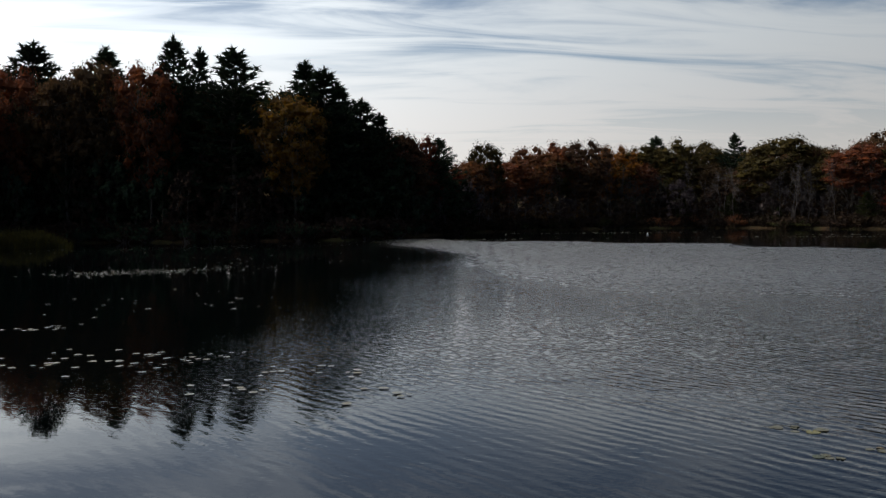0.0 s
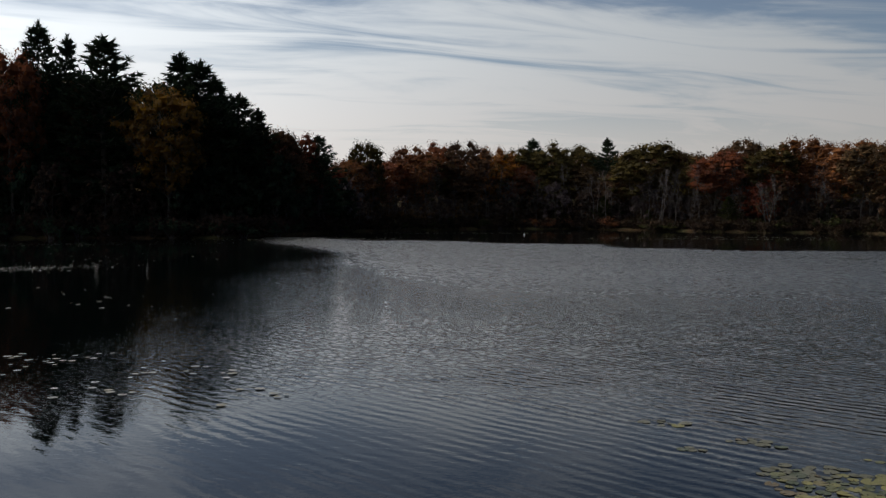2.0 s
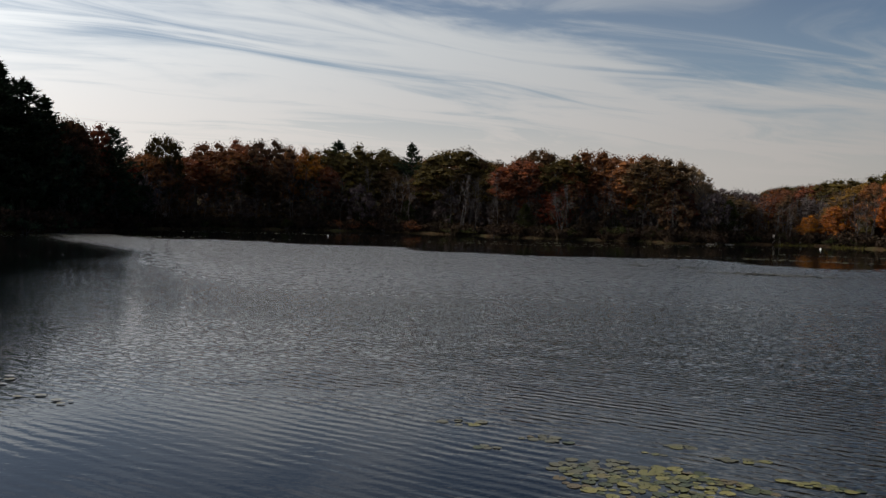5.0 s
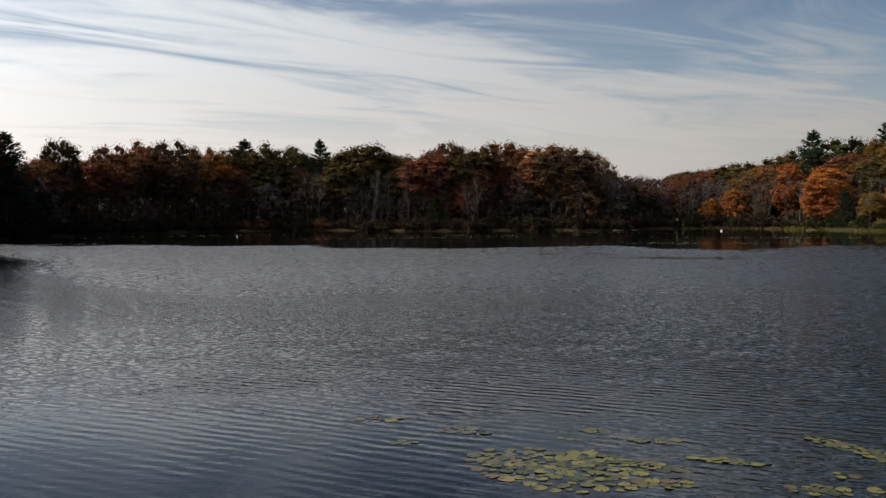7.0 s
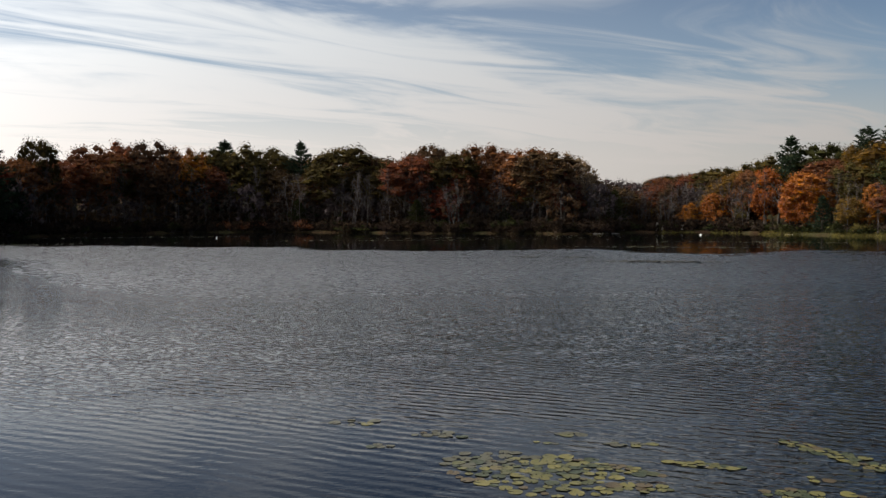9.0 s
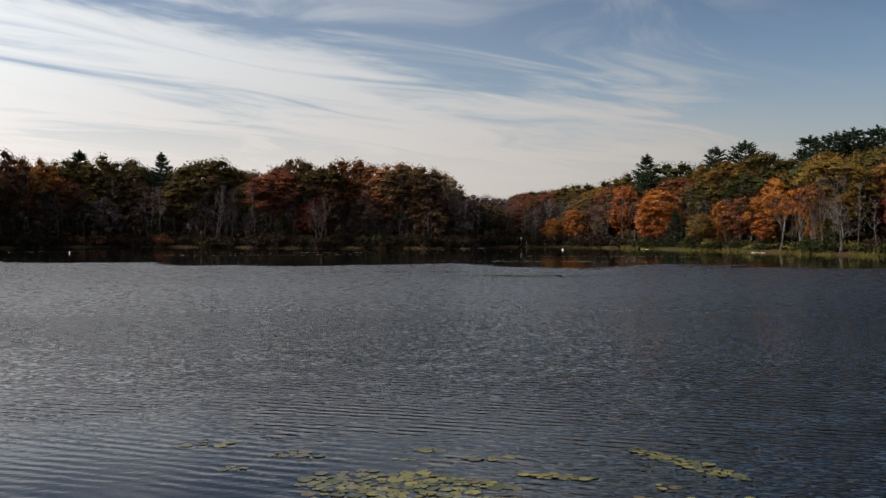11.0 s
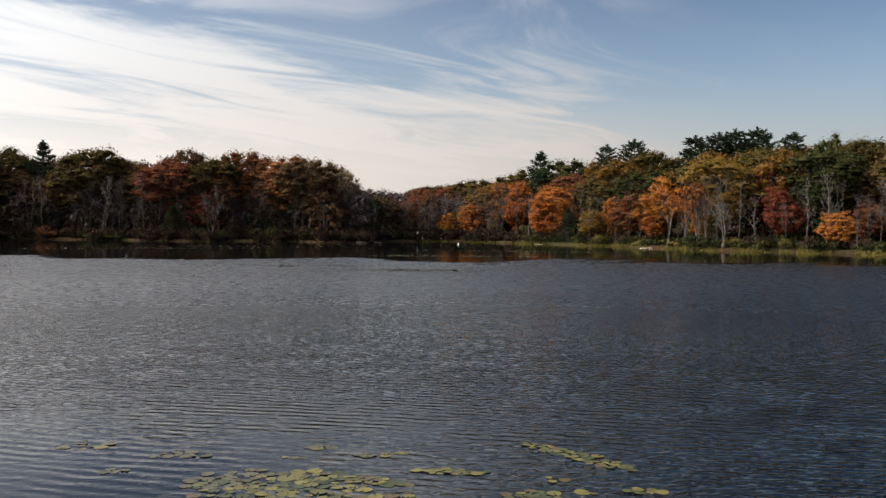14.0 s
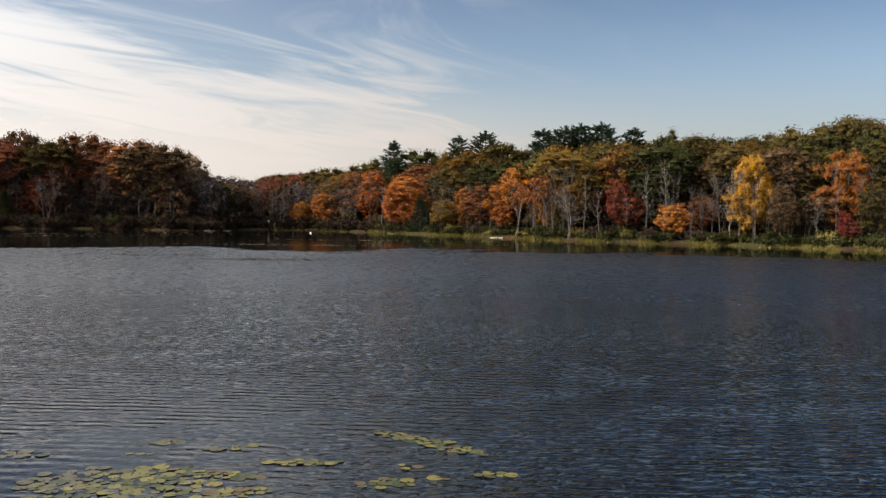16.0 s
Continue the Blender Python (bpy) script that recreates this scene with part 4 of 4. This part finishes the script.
while len(spots) < 9000:
    b = rng.uniform(-41, 1)
    d = shore(b) + rng.uniform(-1.0, 2.0)
    x, y = bearing(b, d)
    spots.append((x, y, max(ground_z(x, y), -0.1)))
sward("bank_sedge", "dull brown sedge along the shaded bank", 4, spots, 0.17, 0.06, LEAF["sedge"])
spots = []
cx, cy = bearing(25.0, 104.0)
while len(spots) < 5000:
    u, v = rng.gauss(0, 0.55), rng.gauss(0, 0.5)
    if u * u + v * v < 1:
        spots.append((cx + u * 5.5, cy + v * 3.0, -0.1))
reach = np.array([1.9 * (1 - 0.75 * ((x - cx) ** 2 + (y - cy) ** 2) / 32) * rng.uniform(0.75, 1.1) for x, y, z in spots])
sward("reed_clump", "rounded green reed clump standing in the shallows", 6, spots, reach, 0.09, LEAF["olive"])

# ---- lily pads ----
m_pad, n = material("lily_pad")
tree = n.add("ShaderNodeObjectInfo").outputs["Random"]
isle = n.add("ShaderNodeNewGeometry").outputs["Random Per Island"]
where = n.add("ShaderNodeTexCoord").outputs["Object"]
pick = n.math("FRACT", n.math("ADD", tree, isle))
spot = n.noise(where, 9.0, 3.0)
col = n.mix(n.span(pick, 0.0, 1.0, 0, 1, False), (0.012, 0.021, 0.007, 1), (0.1, 0.09, 0.02, 1))
col = n.mix(n.span(n.math("FRACT", n.math("MULTIPLY", pick, 5.3)), 0.84, 0.92), col, (0.05, 0.036, 0.014, 1))
col = n.mix(n.span(spot, 0.55, 0.7, 0.0, 0.7), col, (0.075, 0.05, 0.02, 1))
finish(n, principled(n, col, 0.55, spot, 0.4, 0.01, Specular_IOR_Level=0.22))
m_wet, n = material("wet_lily_pad")
isle = n.add("ShaderNodeNewGeometry").outputs["Random Per Island"]
finish(n, principled(n, n.mix(isle, (0.02, 0.022, 0.01, 1), (0.05, 0.045, 0.02, 1)), n.span(isle, 0, 1, 0.3, 0.65, False), Specular_IOR_Level=0.22))
m_weed, n = material("dark_pond_weed")
isle = n.add("ShaderNodeNewGeometry").outputs["Random Per Island"]
finish(n, principled(n, n.mix(isle, (0.008, 0.008, 0.005, 1), (0.026, 0.022, 0.012, 1)), 0.8))


def pad_mesh(seed, sides=16):
    """A round floating leaf with a notch and a slightly raised, wavy rim."""
    r = random.Random(seed)
    V = [(0, 0, 0.012)]
    for i in range(sides):
        a = 0.16 + (6.283 - 0.32) * i / (sides - 1)
        q = 1.0 + 0.06 * math.sin(a * 3 + seed) + r.uniform(-0.03, 0.03)
        V.append((0.55 * q * math.cos(a), 0.55 * q * math.sin(a), 0.014))
        V.append((q * math.cos(a), q * math.sin(a), 0.016 + 0.03 * max(0, math.sin(a * 2 + seed * 1.7)) + r.uniform(0, 0.015)))
        V.append((q * math.cos(a) * 0.99, q * math.sin(a) * 0.99, 0.006))
    F = []
    for i in range(sides - 1):
        k = 1 + 3 * i
        F += [(0, k, k + 3), (k, k + 1, k + 4, k + 3), (k + 1, k + 2, k + 5, k + 4)]
    return V, F


PADS = [mesh("lily_pad", *pad_mesh(k), m_pad) for k in range(5)]
AWASH = [mesh("lily_pad", *pad_mesh(k), m_wet) for k in range(5)]
# centre, half length as a vector, half width, count
BEDS = [((5.65, 8.9), (0.42, -0.95), 0.68, 96), ((6.25, 8.9), (0.35, -0.55), 0.34, 22), ((5.3, 9.55), (0.25, -0.25), 0.25, 14),
        ((6.72, 8.5), (0.2, -0.4), 0.12, 14), ((6.45, 7.85), (0.25, -0.15), 0.15, 10), ((7.68, 8.2), (0.28, -0.3), 0.1, 17),
        ((9.42, 7.75), (0.02, -0.85), 0.17, 34), ((8.38, 7.2), (0.12, -0.1), 0.1, 3), ((7.75, 6.9), (0.25, -0.2), 0.15, 12),
        ((8.31, 6.55), (0.1, -0.1), 0.06, 2), ((8.82, 6.2), (0.16, -0.16), 0.08, 7), ((7.13, 10.17), (0.2, -0.12), 0.1, 6),
        ((7.5, 9.38), (0.28, -0.18), 0.08, 8), ((5.5, 11.0), (0.3, -0.2), 0.15, 8), ((4.86, 12.15), (0.35, -0.2), 0.2, 7),
        ((4.6, 10.8), (0.25, -0.1), 0.1, 4), ((6.59, 9.94), (0.12, -0.1), 0.06, 3)]
placed = []
for (cx, cy), (hx, hy), thick, count in BEDS:
    ln = math.hypot(hx, hy)
    made = tries = 0
    while made < count and tries < 4000:
        tries += 1
        u, v = rng.gauss(0, 0.5), rng.gauss(0, 0.55)
        if u * u + v * v > 1.2:
            continue
        x, y = cx + u * hx - v * thick * hy / ln, cy + u * hy + v * thick * hx / ln
        s = rng.uniform(0.045, 0.105)
        if any((x - p) ** 2 + (y - q) ** 2 < ((s + t) * 0.84) ** 2 for p, q, t in placed):
            continue
        placed.append((x, y, s))
        awash = y > 9.3 and rng.random() < 0.65
        ob = tagged(new("lily_pad", (AWASH if awash else PADS)[rng.randrange(5)]),
                    "dull brown-green lily pad awash in the pond" if awash else "yellow-green lily pad floating on the pond", "lily pad", "lily pads near the bank")
        ob.matrix_basis = (Matrix.Translation((x, y, 0.002 + 0.004 * rng.random()))
                           @ Euler((rng.gauss(0, 0.035), rng.gauss(0, 0.035), rng.uniform(0, 6.28))).to_matrix().to_4x4()
                           @ Matrix.Diagonal((s, s, s, 1)))
        made += 1


def pad_field(name, label, beds, mat, tilt, size=(0.06, 0.13)):
    """Many far pads as one sheet of stuff; beds: x, y, half width, half depth, count."""
    V, F = [], []
    for cx, cy, ra, rb, count in beds:
        d = math.hypot(cx, cy)
        ax, ay = cx / d, cy / d
        for _ in range(count):
            u, v = rng.gauss(0, 0.45), rng.gauss(0, 0.45)
            x, y = cx + u * ra * ay + v * rb * ax, cy - u * ra * ax + v * rb * ay
            s = rng.uniform(*size)
            turn_m = Euler((rng.gauss(0, tilt), rng.gauss(0, tilt), rng.uniform(0, 6.28))).to_matrix()
            k = len(V)
            for i in range(7):
                a = 0.2 + 5.88 * i / 6
                p = turn_m @ Vector((s * math.cos(a), s * math.sin(a), 0))
                V.append((x + p.x, y + p.y, 0.02 + max(0.0, p.z)))
            V.append((x, y, 0.018))
            F += [(k + 7, k + i, k + i + 1) for i in range(6)]
    return tagged(new(name, mesh(name, V, F, mat)), label, "lily pads", kind="stuff")


# the beds at (-11.5, 24.3) and (-8.6, 19.0) imitate highlights on ripples with pads
pad_field("pad_drift_and_glints", "drifts of small lily pads and painted ripple glints on the calm shaded water",
          [(-16.4, 49.4, 6.0, 3.0, 330), (-11.5, 24.3, 2.5, 1.2, 26), (-8.6, 19.0, 3.0, 1.5, 34), (-5.5, 18.8, 3.0, 1.2, 30),
           (-2.5, 17.2, 2.0, 1.0, 14), (-23, 86, 22.0, 6.0, 420), (-9, 32, 9.0, 6.0, 30), (-1.0, 14.5, 0.9, 1.2, 6),
           (-3.8, 15.6, 1.8, 0.8, 8), (-14, 60, 16.0, 9.0, 60)], m_wet, 0.02, (0.045, 0.1))
pad_field("shore_pad_belt", "belt of floating pads along the calm far shore",
          [(-1.4, 98, 12, 4, 160), (20, 122, 18, 3, 110), (41.6, 92, 16, 2, 80), (51, 96, 20, 2, 70), (66, 98, 14, 2, 50),
           (70, 66, 14, 2, 90), (54, 60, 12, 1.5, 90)], m_pad, 0.03, (0.12, 0.22))
pad_field("weed_mat", "dark low mats of pond weed at the surface",
          [(36.4, 43.5, 3.9, 1.0, 420), (32.8, 52.4, 1.3, 0.7, 70), (35.5, 50.3, 1.3, 0.7, 70)], m_weed, 0.14, (0.08, 0.16))
